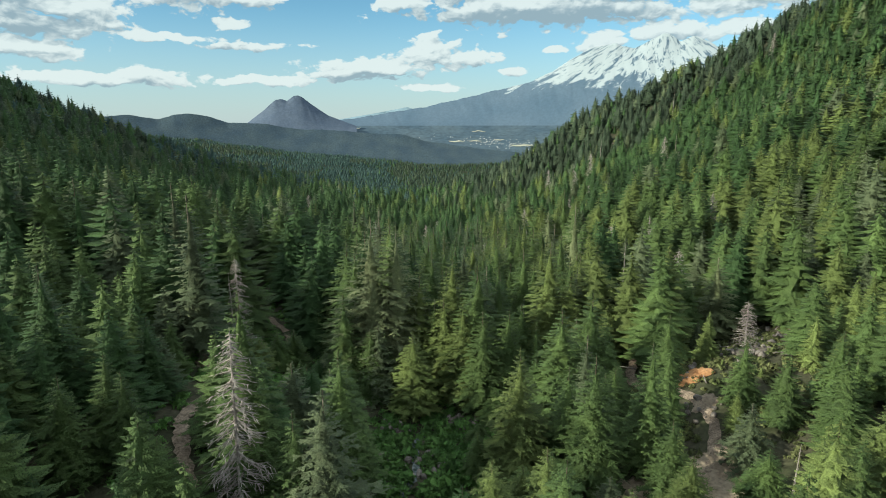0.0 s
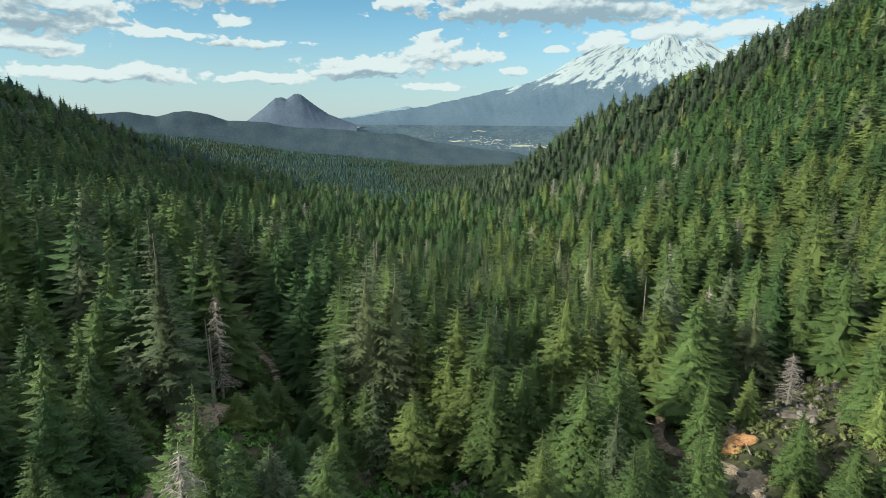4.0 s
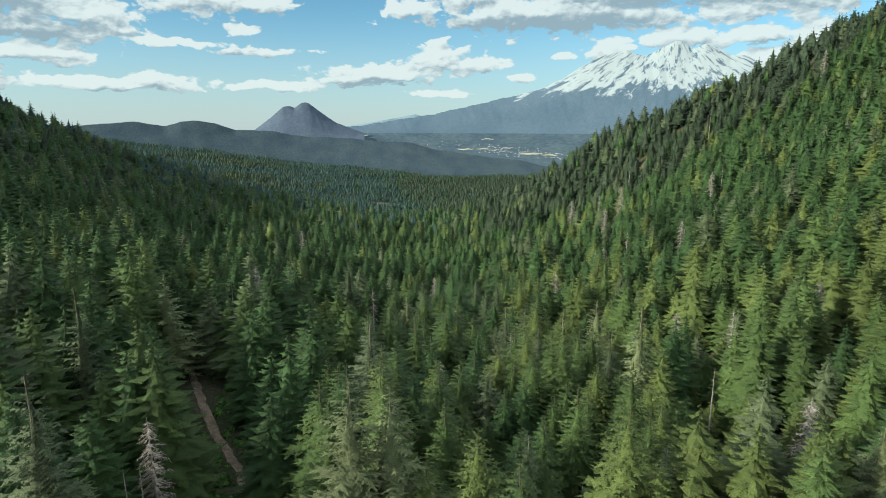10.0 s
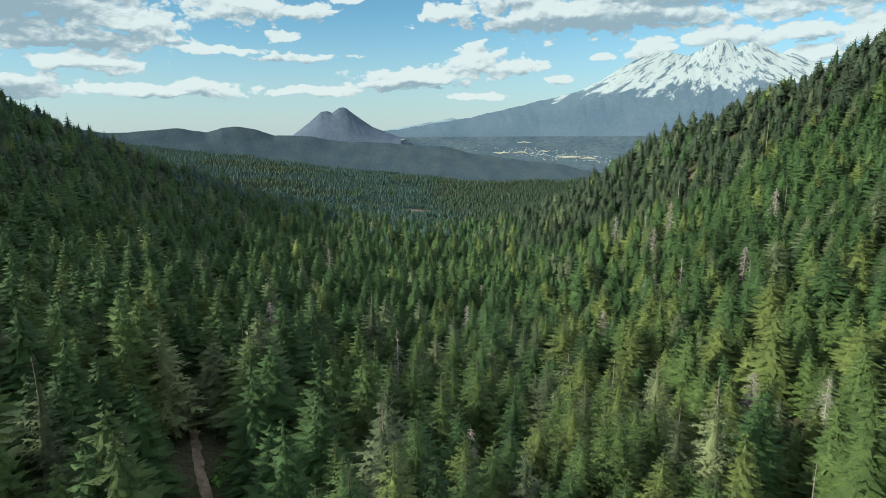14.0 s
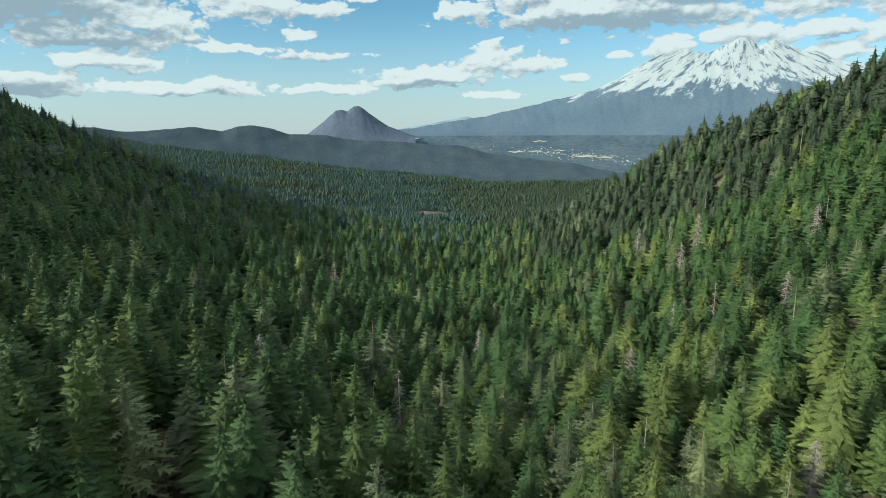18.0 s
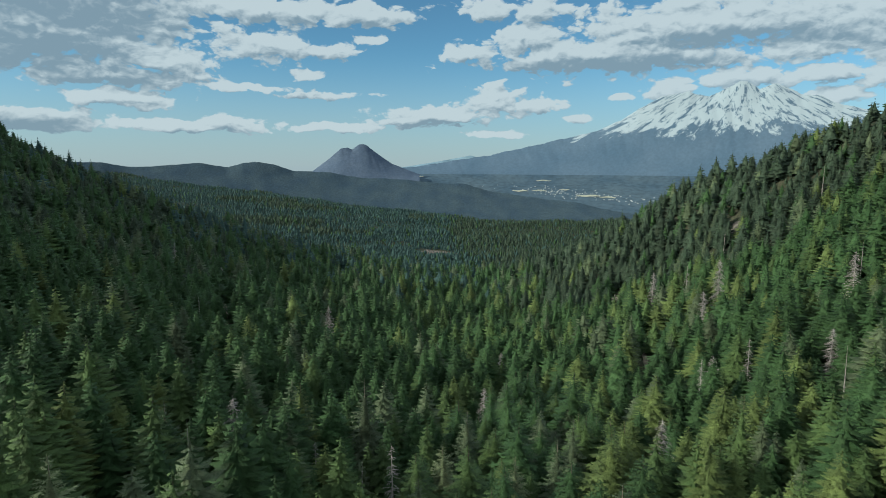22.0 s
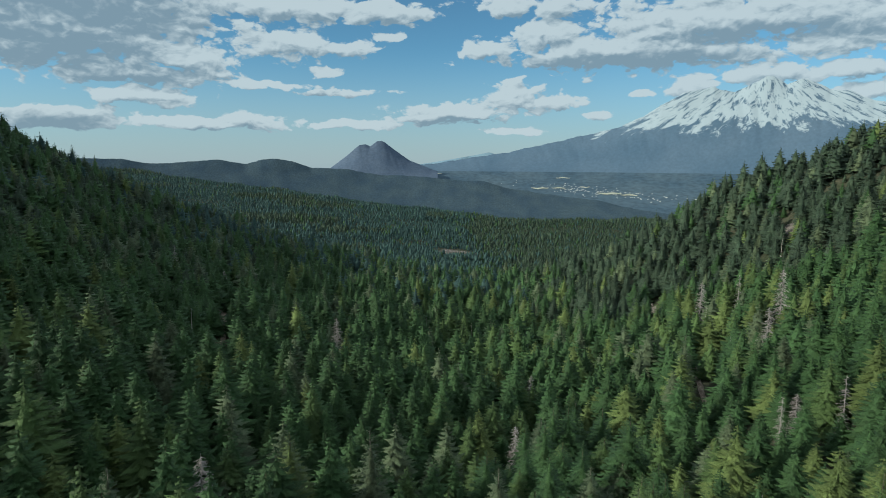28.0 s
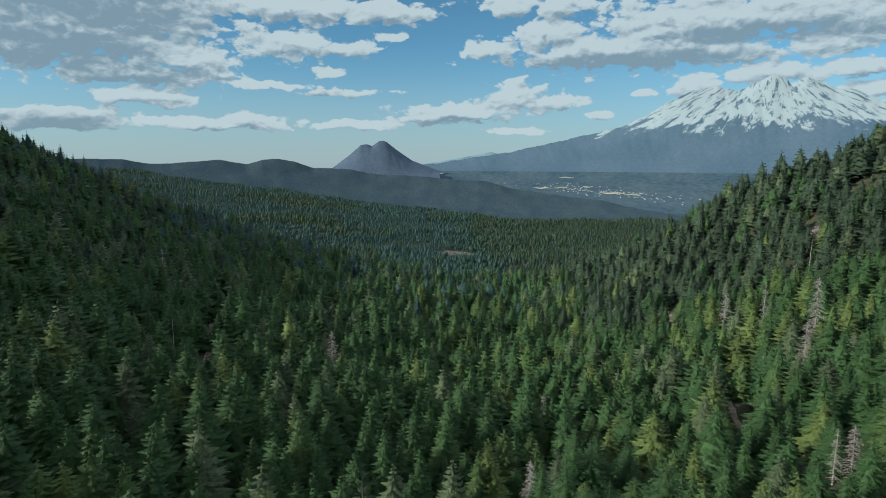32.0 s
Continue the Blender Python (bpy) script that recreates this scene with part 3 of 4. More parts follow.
def forest(name, templates, x, y, z, h, wide, tint, label, leaves=FOLIAGE):
    """Many trees in one mesh: templates are (verts, tris, faces of the heart, faces of the stem) one high; tint picks the foliage."""
    rng = np.random.default_rng(7)
    which = rng.integers(0, len(templates), len(x))
    turn = rng.uniform(0, 6.28, len(x))
    VV, NN, TT, MM, OO, base = [], [], [], [], [], 0
    for i, (v, t, nh, nb) in enumerate(templates):
        m = np.where(which == i)[0]
        if not len(m):
            continue
        c, s = np.cos(turn[m])[:, None], np.sin(turn[m])[:, None]
        hh, ww = h[m][:, None], wide[m][:, None]
        px = (v[None, :, 0] * c - v[None, :, 1] * s) * hh * ww + x[m][:, None]
        py = (v[None, :, 0] * s + v[None, :, 1] * c) * hh * ww + y[m][:, None]
        pz = v[None, :, 2] * hh + z[m][:, None]
        VV.append(np.stack([px, py, pz], -1).reshape(-1, 3))
        o = outward(v)
        NN.append(np.stack([o[None, :, 0] * c - o[None, :, 1] * s, o[None, :, 0] * s + o[None, :, 1] * c, o[None, :, 2] + 0 * c], -1).reshape(-1, 3))
        TT.append((t[None] + (np.arange(len(m)) * len(v))[:, None, None] + base).reshape(-1, 3))
        mi = np.repeat(tint[m][:, None], len(t), 1)
        mi[:, len(t) - nb - nh:len(t) - nb] += len(FOLIAGE) + 1
        if nb:
            mi[:, -nb:] = len(FOLIAGE)
        MM.append(mi.ravel())
        OO.append(np.repeat(rng.uniform(0.5, 1.5, len(m)), len(v)))
        base += len(m) * len(v)
    ob = new(name, mesh_from(name, np.concatenate(VV), np.concatenate(TT), leaves + [BARK] + FOLIAGE, np.concatenate(MM), soft=np.concatenate(NN), own=np.concatenate(OO)))
    return tagged(ob, label, "forest", kind="stuff")


def heart(seed, sides, rings, ratio, start, taper):
    """The dense middle of a crown, one high: an uneven cone that ends well under the top, as triangles."""
    rng = np.random.default_rng(seed + 500)
    V, T = [], []
    for r in range(rings):
        k = r / rings
        for s in range(sides):
            a = 6.283 * (s + 0.5 * (r % 2)) / sides
            q = ratio * (1 - k) ** taper * rng.uniform(0.65, 1.3)
            V.append((math.cos(a) * q, math.sin(a) * q, start + (0.90 - start) * k + rng.uniform(-0.015, 0.015)))
    V.append((0, 0, 0.90))
    for r in range(rings - 1):
        for s in range(sides):
            a, b = r * sides + s, r * sides + (s + 1) % sides
            T += [(a, b, b + sides), (a, b + sides, a + sides)]
    o = (rings - 1) * sides
    T += [(o + s, o + (s + 1) % sides, len(V) - 1) for s in range(sides)]
    return np.array(V), np.array(T, int)


def joined(*pieces):
    """Several (verts, tris) as one."""
    V, T, n = [], [], 0
    for v, t in pieces:
        V.append(v)
        T.append(t + n)
        n += len(v)
    return np.concatenate(V), np.concatenate(T)


def template(seed, boughs, ratio, trunk, sides=6, rings=3, start=0.08, taper=0.86, fat=0.36, ragged=0.2, droop=1.0, inner=0.52):
    """A fir one high for the joined forest: a dense heart, boughs all round it, and a bare stem where trunk is set."""
    core = heart(seed, sides, rings, ratio * inner, start, taper)
    v, t = joined(conifer(seed, boughs, 1, ratio, start=start, droop=droop, ragged=ragged, taper=taper, fat=fat), core)
    if trunk:
        sv, st = stem(0.95, 0.011, 4, 0, 2)
        v, t = joined((v, t), (sv, st))
        return v, t, len(core[1]), len(st)
    return v, t, len(core[1]), 0


def scatter(x0, x1, y0, y1, step, seed):
    rng = np.random.default_rng(seed)
    gx, gy = np.meshgrid(np.arange(x0, x1, step), np.arange(y0, y1, step))
    x = gx.ravel() + rng.uniform(-0.5, 0.5, gx.size) * step
    y = gy.ravel() + rng.uniform(-0.5, 0.5, gx.size) * step
    return x, y


def part(name, mesh, parent, label=""):
    """A mesh object under a thing."""
    ob = new(name, mesh)
    ob.parent = parent
    return tagged(ob, label)


def tree_kind(name, seed, foliage, bark, label, boughs=390, pairs=3, ratio=0.17, **kw):
    """A conifer 25 m high, standing at the origin: an Empty with trunk and crown."""
    root = tagged(new(name), label, "tree")
    v, t = conifer(seed, boughs, pairs, ratio * 1.16, fat=0.21, taper=0.8, **kw)
    core = heart(seed, 9, 8, ratio * 0.42, kw.get("start", 0.1), 0.85)
    v, t = joined((v, t), core)
    kinds = np.arange(len(t)) >= len(t) - len(core[1])
    sv, st = stem(24.3, 0.34, 7, 0.15, 5)
    part("trunk", mesh_from("trunk", sv, st, [bark], shade=True), root)
    part("crown", mesh_from("crown", v * 25.0, t, [LACE[FOLIAGE.index(foliage)], foliage], kinds, soft=outward(v)), root)
    return root


def snag_kind(name, seed, label, boughs=230, reach=0.19, start=0.12, twigs=5):
    """A dead conifer 25 m high: bare trunk and a tangle of grey boughs."""
    rng = np.random.default_rng(seed)
    root = tagged(new(name), label, "dead tree")
    sv, st = stem(25.0, 0.32, 7, 0.3, 5)
    part("trunk", mesh_from("trunk", sv, st, [DEADWOOD], shade=True), root)
    V, T = [], []

    def rod(p, q, r):
        side = np.cross(q - p, (0.3, 0.2, 1.0))
        side = side / (np.linalg.norm(side) + 1e-9) * r
        other = np.cross(q - p, side)
        other = other / (np.linalg.norm(other) + 1e-9) * r
        o = len(V)
        V.extend([p + side, p - side * 0.5 + other * 0.87, p - side * 0.5 - other * 0.87, q])
        T.extend([(o, o + 1, o + 3), (o + 1, o + 2, o + 3), (o + 2, o, o + 3)])

    for i in range(boughs):
        k = start + (0.97 - start) * rng.uniform() ** 0.85
        L = 25 * reach * (1.05 - k) ** 0.6 * rng.uniform(0.45, 1.1)
        a = rng.uniform(0, 6.283)
        p = np.array([0.3 * k * k, 0, 25 * k])
        q = p + np.array([math.cos(a) * L, math.sin(a) * L, -L * rng.uniform(0.1, 0.7)])
        rod(p, q, 0.09)
        for j in range(twigs):
            f = rng.uniform(0.3, 0.95)
            c = p + (q - p) * f
            b = a + rng.choice((-1, 1)) * rng.uniform(0.5, 1.1)
            l2 = L * rng.uniform(0.2, 0.42)
            rod(c, c + np.array([math.cos(b) * l2, math.sin(b) * l2, -l2 * rng.uniform(0.1, 0.8)]), 0.05)
    tagged(part("branchwork", mesh_from("branchwork", V, T, [DEADWOOD]), root, "bare grey branches"), kind="stuff")
    return root



KINDS = {
    "dark": [tree_kind("fir_tree", s, FOLIAGE[0], BARK, "dark green fir tree on the forest floor", ratio=r, droop=d) for s, r, d in ((1, 0.175, 1.1), (2, 0.20, 1.3))],
    "green": [tree_kind("fir_tree", s, FOLIAGE[1], BARK, "green fir tree with dense drooping boughs", ratio=r, droop=d) for s, r, d in ((3, 0.19, 0.8), (4, 0.205, 1.1), (5, 0.17, 0.9))],
    "yellow": [tree_kind("fir_tree", s, FOLIAGE[2], BARK, "sunlit yellow-green young fir tree", ratio=r, droop=d) for s, r, d in ((6, 0.19, 0.6), (7, 0.215, 0.8))],
    "grey": [tree_kind("fir_tree", s, FOLIAGE[3], PALE_BARK, "pale grey-green fir tree with ragged boughs", ratio=r, droop=d, boughs=340, ragged=0.3, gap=0.08) for s, r, d in ((8, 0.15, 0.9), (9, 0.165, 0.5))],
    "pale": [tree_kind("fir_tree", s, FOLIAGE[5], PALE_BARK, "large pale weathered fir with long ragged boughs", boughs=400, pairs=4, ratio=r, droop=0.35, ragged=0.34, gap=0.1) for s, r in ((14, 0.17), (15, 0.185))],
    "sparse": [tree_kind("pine_tree", 10, FOLIAGE[5], PALE_BARK, "tall sparse pine with a pale bare trunk", boughs=190, ratio=0.105, start=0.3, ragged=0.45)],
    "snag": [snag_kind("dead_tree", 11, "dead grey conifer with bare branches"), snag_kind("dead_tree", 12, "dead grey conifer with bare branches", boughs=120, reach=0.14)],
    "pole": [snag_kind("dead_tree", 13, "bare bleached trunk of a dead tree", boughs=26, reach=0.05, twigs=1)],
}
USED = set()


def plant(kind, x, y, top=None, tall=None, wide=1.0, group="valley conifers"):
    """One tree of a kind at (x, y): its top at a height, or so many metres tall."""
    z = float(ground_z(x, y)) - 0.25
    h = tall if tall else top - z
    rng = random.Random(int(x * 131 + y * 17))
    options = KINDS[kind]
    ob = options[rng.randrange(len(options))]
    sxy = (0.35 + 0.65 * h / 25.0) * wide * rng.uniform(0.92, 1.1)
    m = Matrix.LocRotScale((x, y, z), Euler((0, 0, rng.uniform(0, 6.28))), (sxy, sxy, h / 25.0))
    if ob.name not in USED:
        USED.add(ob.name)
        ob.matrix_basis = m
        made = ob
    else:
        made = copy_thing(ob, m)
        made.scale = (sxy, sxy, h / 25.0)
    tagged(made, group="dead trees" if kind in ("snag", "pole") else group)
    return x, y


# trees that stand out, each at its place: kind, x, y, height of the top
STANDING = [
    ("green", -23.2, 62.5, -18), ("snag", -22.7, 57.2, -21), ("pale", -15.0, 117, -19), ("pale", -10, 120, -21), ("green", -11.5, 124, -19.5), ("snag", 56.4, 134.6, -30),
    ("sparse", 37.5, 162, -22.5), ("grey", -46, 103.5, -12), ("pale", 61.6, 125.5, -29.7), ("pale", 0.4, 231.5, -43), ("grey", 10.2, 237.5, -41), ("pale", -73, 186, -23),
    ("pale", 33.6, 182, -28), ("pale", -16.5, 237, -44), ("grey", -39, 252, -34), ("green", 49.4, 234.7, -27), ("grey", -12.2, 257.7, -44), ("grey", -77, 223, -30),
]
STANDING_FAR = [
    ("yellow", -55, 247.5, -34), ("grey", 49.5, 347, -38), ("pole", 121, 450, -15), ("pole", 185, 478, 23), ("dark", -387, 589, 35),
    ("pole", 45, 66, -40), ("snag", 62, 112, -36), ("snag", 86, 330, -42), ("snag", 100, 395, -22), ("pole", -62, 130, -42), ("snag", 14, 190, -40),
    ("pole", 30, 205, -38), ("snag", 66, 300, -40),
]
# the near stand: kind, x, y, metres tall, spread
CLOSE = [
    ("dark", -52.4, 72.7, 22, 1.1), ("green", -43.6, 60.5, 14, 1.1), ("green", -41.9, 66.7, 13.5, 1), ("green", -38.6, 64.3, 13, 1), ("dark", -43.5, 80.2, 14, 1), ("green", -32.7, 59.5, 9, 1.1), ("green", -13.9, 71.8, 21, 1.2),
    ("green", -20, 111, 21, 1), ("yellow", 11.2, 79.1, 22.5, 1.2), ("green", 19.4, 114.3, 16, 0.9), ("green", -34, 112, 9, 1.2), ("green", -31.5, 115, 10, 1.2), ("yellow", -36.5, 108, 7, 1.2), ("green", -33, 119, 9, 1.1), ("grey", 23.6, 89.5, 19.5, 0.9), ("green", 25.9, 85.5, 14, 1), ("green", 30.6, 79, 22, 1.1), ("green", 41.4, 100.5, 15, 1),
]
CLOSE_RIGHT = [
    ("green", 30.6, 69.9, 14, 1.1), ("yellow", 30.1, 62.6, 11.5, 1.2), ("grey", 21.6, 66.7, 8.2, 1.2), ("grey", 44.4, 76.1, 11, 1.2), ("green", 41.9, 66.9, 9, 1.2), ("green", 49.3, 88.4, 13, 1), ("yellow", 57.6, 153.4, 15.5, 1.2),
    ("yellow", 52.3, 61.3, 16.5, 1.3), ("green", 60.1, 81.9, 13, 1), ("grey", -68.3, 145.6, 37, 0.9), ("dark", -83.6, 131.5, 37, 0.9), ("grey", -66.6, 118.2, 18, 0.9), ("green", -21.3, 62.7, 10.5, 1.2), ("green", 59, 76.8, 12, 1),
]
placed = [plant(k, x, y, top=z, wide=1.25 if k == "pale" else 1.1) for k, x, y, z in STANDING + STANDING_FAR] + [plant(k, x, y, tall=h, wide=w) for k, x, y, h, w in CLOSE + CLOSE_RIGHT]

# open ground: x, y, radius
OPEN = [(42, 76, 7), (40, 71, 6), (28, 75, 4), (46, 99, 5), (44, 92, 4), (50, 67, 5), (-35, 74, 5), (-43, 107, 6), (-45, 118, 6), (-9, 99, 5), (2, 101, 5), (-4, 88, 9), (-5, 76, 9), (-5, 64, 8), (61, 107, 8), (66, 140, 5), (69, 119, 8), (64, 126, 5), (40, 113, 4), (73, 500, 9), (153, 521, 7)]
OPEN_FAR = [(-119, 1090, 34), (-95, 1085, 22), (-112, 1050, 30), (58, 349, 5), (60, 309, 5), (85, 430, 10), (200, 520, 6), (66, 486, 6), (146, 508, 6), (190, 508, 5), (-156, 404, 6), (-141, 380, 6), (110, 470, 8), (-150, 394, 5)]
TRAIL = [(-27, 52), (-31, 62), (-35, 70), (-37, 76), (-38, 88), (-40, 100), (-42, 112), (-39, 120), (-37, 129), (-39, 140), (-46, 156), (-55, 167), (-64, 180), (-75, 200), (-92, 240), (-118, 320), (-141, 380), (-158, 410), (-175, 460)]
TRAIL_RIGHT = [(27, 62), (34, 70), (43, 83), (44, 93), (38, 107), (42, 120), (48, 150), (55, 200), (58, 260), (58, 310), (57, 350), (70, 400), (84, 440)]


def dense(points, n=12):
    """Points along a smooth line."""
    p = np.array(points, float)
    out = []
    for i in range(len(p) - 1):
        a, b, c, d = p[max(i - 1, 0)], p[i], p[i + 1], p[min(i + 2, len(p) - 1)]
        for j in range(n):
            t = j / n
            out.append(0.5 * (2 * b + (c - a) * t + (2 * a - 5 * b + 4 * c - d) * t * t + (3 * b - a - 3 * c + d) * t ** 3))
    return np.array(out + [p[-1]])


PATHS = [dense(TRAIL), dense(TRAIL_RIGHT)]


def open_ground(x, y, margin=0.0):
    m = np.zeros(len(x), bool)
    for cx, cy, r in OPEN + OPEN_FAR:
        m |= (x - cx) ** 2 + (y - cy) ** 2 < (r + margin) ** 2
    for line, w in zip(PATHS, (2.2, 1.7)):
        for px, py in line[::3]:
            m |= (x - px) ** 2 + (y - py) ** 2 < (w + margin + (0.8 if py > 290 else 0)) ** 2
    for px, py in PATHS[0][60::3]:      # the way is seen between the trees below it
        m |= (x - px - 2.0 * (py < 240)) ** 2 + (y - py + 5.5) ** 2 < 4.6 ** 2
    for px, py in placed:
        m |= (x - px) ** 2 + (y - py) ** 2 < 4.6 ** 2
    return m


# where young trees stay low before the trails and clearings: places, and where they are seen from
SIGHT = [(PATHS[0][(PATHS[0][:, 1] > 124) & (PATHS[0][:, 1] < 205)][::2], (-1, 45), 0.30), (np.array([(-41, 104), (-42, 107), (-43, 110), (-38, 100)]), (0, 30), 0.5),
         (PATHS[1][(PATHS[1][:, 1] > 348) & (PATHS[1][:, 1] < 392)][::3], (-10, 150), 0.33), (np.array([(73, 494), (73, 500), (153, 515), (-150, 395), (-156, 404), (-141, 380)]), (-10, 150), 0.25),
         (np.array([(42, 78), (40, 72), (43, 75), (38, 68)]), (0, 3), 0.4), (np.array([(56, 99), (60, 104), (63, 110), (67, 116), (70, 122), (64, 127)]), (-1, 27), 0.42), (np.array([(-9, 99), (-5, 99), (2, 101), (-3, 92)]), (0, 4), 0.42)]


def low_before(x, y, h):
    for spots, seen_from, slope in SIGHT:
        for px, py in spots:
            dx, dy = seen_from[0] - px, seen_from[1] - py
            n = math.hypot(dx, dy)
            along, aside = ((x - px) * dx + (y - py) * dy) / n, np.abs((x - px) * dy - (y - py) * dx) / n
            m = (along > 0) & (along < 60) & (aside < (5.2 if py < 210 else 2.6))
            h = np.where(m, np.minimum(h, np.maximum(along * slope, 2.0)), h)
    return h


rng_dead = random.Random(31)
for n in range(44):                  # dead trees scattered through the forest
    sy = rng_dead.uniform(110, 460)
    sx = rng_dead.uniform(-0.5, 0.55) * sy
    tall = rng_dead.uniform(14, 25)
    if float(low_before(np.array([sx]), np.array([sy]), np.array([tall]))[0]) == tall:
        placed.append(plant("snag" if n % 3 else "pole", sx, sy, tall=tall))


def tree_field(x, y, seed):
    """Height, tint and spread of trees by where they stand."""
    rng = np.random.default_rng(seed)
    u = x - axis_x(y)
    side = smooth(-30, 50, u)
    tall = 24 - 4.5 * smooth(170, 300, y) - 4.5 * smooth(15, 60, u) * smooth(330, 120, y)
    tall = tall * (1 - 0.16 * smooth(130, 230, y) - 0.26 * smooth(700, 900, y))
    tall = tall - (9.5 - 3 * smooth(10, 40, u)) * smooth(128, 96, y)
    h = tall * np.exp(np.clip(rng.normal(0, 0.22, len(x)), -0.45, 0.34))
    h = np.where(rng.uniform(0, 1, len(x)) < 0.18, h * 0.55, h)
    r = rng.uniform(0, 1, len(x))
    high = smooth(430, 488, y + 8 * np.sin(x * 0.06)) * smooth(15, 75, u)      # old dark stands under the dry, rocky crest; cloud shade is painted in too
    # shade on the left spur, put into the same dark tint
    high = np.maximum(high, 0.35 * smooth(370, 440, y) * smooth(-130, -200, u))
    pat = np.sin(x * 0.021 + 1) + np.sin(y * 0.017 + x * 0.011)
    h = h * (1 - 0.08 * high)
    # shade painted by deeper tints left and down the valley, sunlight by yellower right
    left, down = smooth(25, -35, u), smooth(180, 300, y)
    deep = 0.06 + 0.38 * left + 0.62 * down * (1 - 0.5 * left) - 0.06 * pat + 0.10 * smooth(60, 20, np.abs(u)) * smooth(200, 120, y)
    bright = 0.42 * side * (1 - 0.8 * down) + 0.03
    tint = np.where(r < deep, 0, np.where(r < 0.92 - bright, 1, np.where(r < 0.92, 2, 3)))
    h = np.where(y < 800, h * (1.06 + 0.02 * smooth(0, -60, u) * smooth(120, 200, y)), h)
    # haze put in by tint: bluer needles take over with distance
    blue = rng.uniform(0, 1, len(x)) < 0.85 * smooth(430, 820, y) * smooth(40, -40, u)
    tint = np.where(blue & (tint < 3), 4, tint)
    old_shaded = rng.uniform(0, 1, len(x)) < 0.85 * high
    tint = np.where(old_shaded & (tint < 3), 6, tint)
    stand = np.sin(x * 0.013 + 0.006 * y) + np.sin(y * 0.019 - x * 0.004 + 2) + 0.7 * np.sin(x * 0.031 - y * 0.023)      # old and young stands far down the valley
    h = np.where(y > 760, h * (1 + 0.16 * stand), h)
    tint = np.where((y > 760) & (stand > 0.9) & (tint == 4), 6, tint)
    h = low_before(x, y, h)
    return h, tint, rng.uniform(1.02, 1.5, len(x)) * (1 + 0.10 * smooth(130, 230, y))


def clear_of_path(x, y, z, h):
    """Keeps tops well under the flight line."""
    line = -4 + 0.14 * np.clip(y, 0, 160)
    return np.where((np.abs(x) < 14) & (y < 175), np.minimum(h, line - 9 - z), h)


def in_view(x, y):
    """Not on the far sides of the two crests."""
    return ((x - 153) * 0.446 + (y - 614) * 0.895 < 40) & ((x > axis_x(y)) | ((x + 387) * -0.30 + (y - 589) * 0.954 < 60))


x, y = scatter(-95, 100, 30, 310, 6.5, 3)
keep = (np.abs(x) < 0.9 * (y + 8)) & ~open_ground(x, y)
x, y = x[keep], y[keep]
h, tint, wide = tree_field(x, y, 5)
h = clear_of_path(x, y, ground_z(x, y), h)
near_enough = np.argsort(np.abs(x - 3) + 0.10 * np.abs(y - 150))[:300]
for i in near_enough:
    if h[i] > 2:
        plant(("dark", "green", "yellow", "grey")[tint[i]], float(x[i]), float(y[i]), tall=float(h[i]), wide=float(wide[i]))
for options in KINDS.values():
    for ob in options:
        if ob.name not in USED:      # a pattern that no tree has used yet becomes one more tree
            USED.add(ob.name)
            ob.matrix_basis = pose(-120 - len(USED), 200 + 3 * len(USED), float(ground_z(-120 - len(USED), 200 + 3 * len(USED))) - 0.25)
rest = np.ones(len(x), bool)
rest[near_enough] = False

LOD_NEAR = [template(60 + s, 270, 0.205 + 0.014 * (s % 4), True, 8, 6, fat=0.17, droop=0.7 + 0.2 * (s % 3), ragged=0.16 + 0.04 * (s % 3), taper=0.8, inner=0.6) for s in range(7)]
LOD_MID = [template(20 + s, 110, 0.21 + 0.014 * (s % 4), False, 6, 4, fat=0.24, droop=0.6 + 0.2 * (s % 3), taper=0.82, inner=0.62) for s in range(7)]
LOD_LOW = [template(30 + s, 38, 0.22 + 0.013 * s, False, 5, 3, start=0.15, fat=0.34, taper=0.85, inner=0.62) for s in range(5)]
LOD_FAR = [template(40 + s, 4, 0.26, False, 4, 2, start=0.2, fat=0.5, inner=0.7) for s in range(4)]
bx, by = scatter(-210, 250, -60, 345, 6.6, 11)
keep = ~open_ground(bx, by) & ~((bx > -95) & (bx < 100) & (by > 30) & (by < 310) & (np.abs(bx) < 0.9 * (by + 8)))
bx, by = np.concatenate([bx[keep], x[rest]]), np.concatenate([by[keep], y[rest]])
h, tint, wide = tree_field(bx, by, 8)
bz = ground_z(bx, by) - 0.3
h = np.maximum(clear_of_path(bx, by, bz, h), 2)
m = (by > 15) & (np.abs(bx) < np.minimum(0.85 * (by + 25), 150))
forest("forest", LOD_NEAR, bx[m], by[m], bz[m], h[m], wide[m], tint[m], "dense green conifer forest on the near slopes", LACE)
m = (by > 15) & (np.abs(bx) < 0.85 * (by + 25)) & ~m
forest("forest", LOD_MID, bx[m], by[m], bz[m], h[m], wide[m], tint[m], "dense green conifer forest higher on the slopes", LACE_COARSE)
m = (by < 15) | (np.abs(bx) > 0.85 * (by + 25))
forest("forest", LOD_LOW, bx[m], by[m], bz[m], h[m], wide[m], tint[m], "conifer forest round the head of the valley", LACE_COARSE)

x, y = scatter(-520, 460, 250, 800, 6.4, 12)
keep = (np.abs(x + 10) < 0.82 * (y + 10)) & in_view(x, y) & ((y > 345) | (x < -200) | (x > 240)) & ~open_ground(x, y)
keep &= (np.random.default_rng(2).uniform(0, 1, len(x)) > 0.15 * smooth(-130, -60, (x - 153) * 0.446 + (y - 614) * 0.895) * (x > 60))
x, y = x[keep], y[keep]
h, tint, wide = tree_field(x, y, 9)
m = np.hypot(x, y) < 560
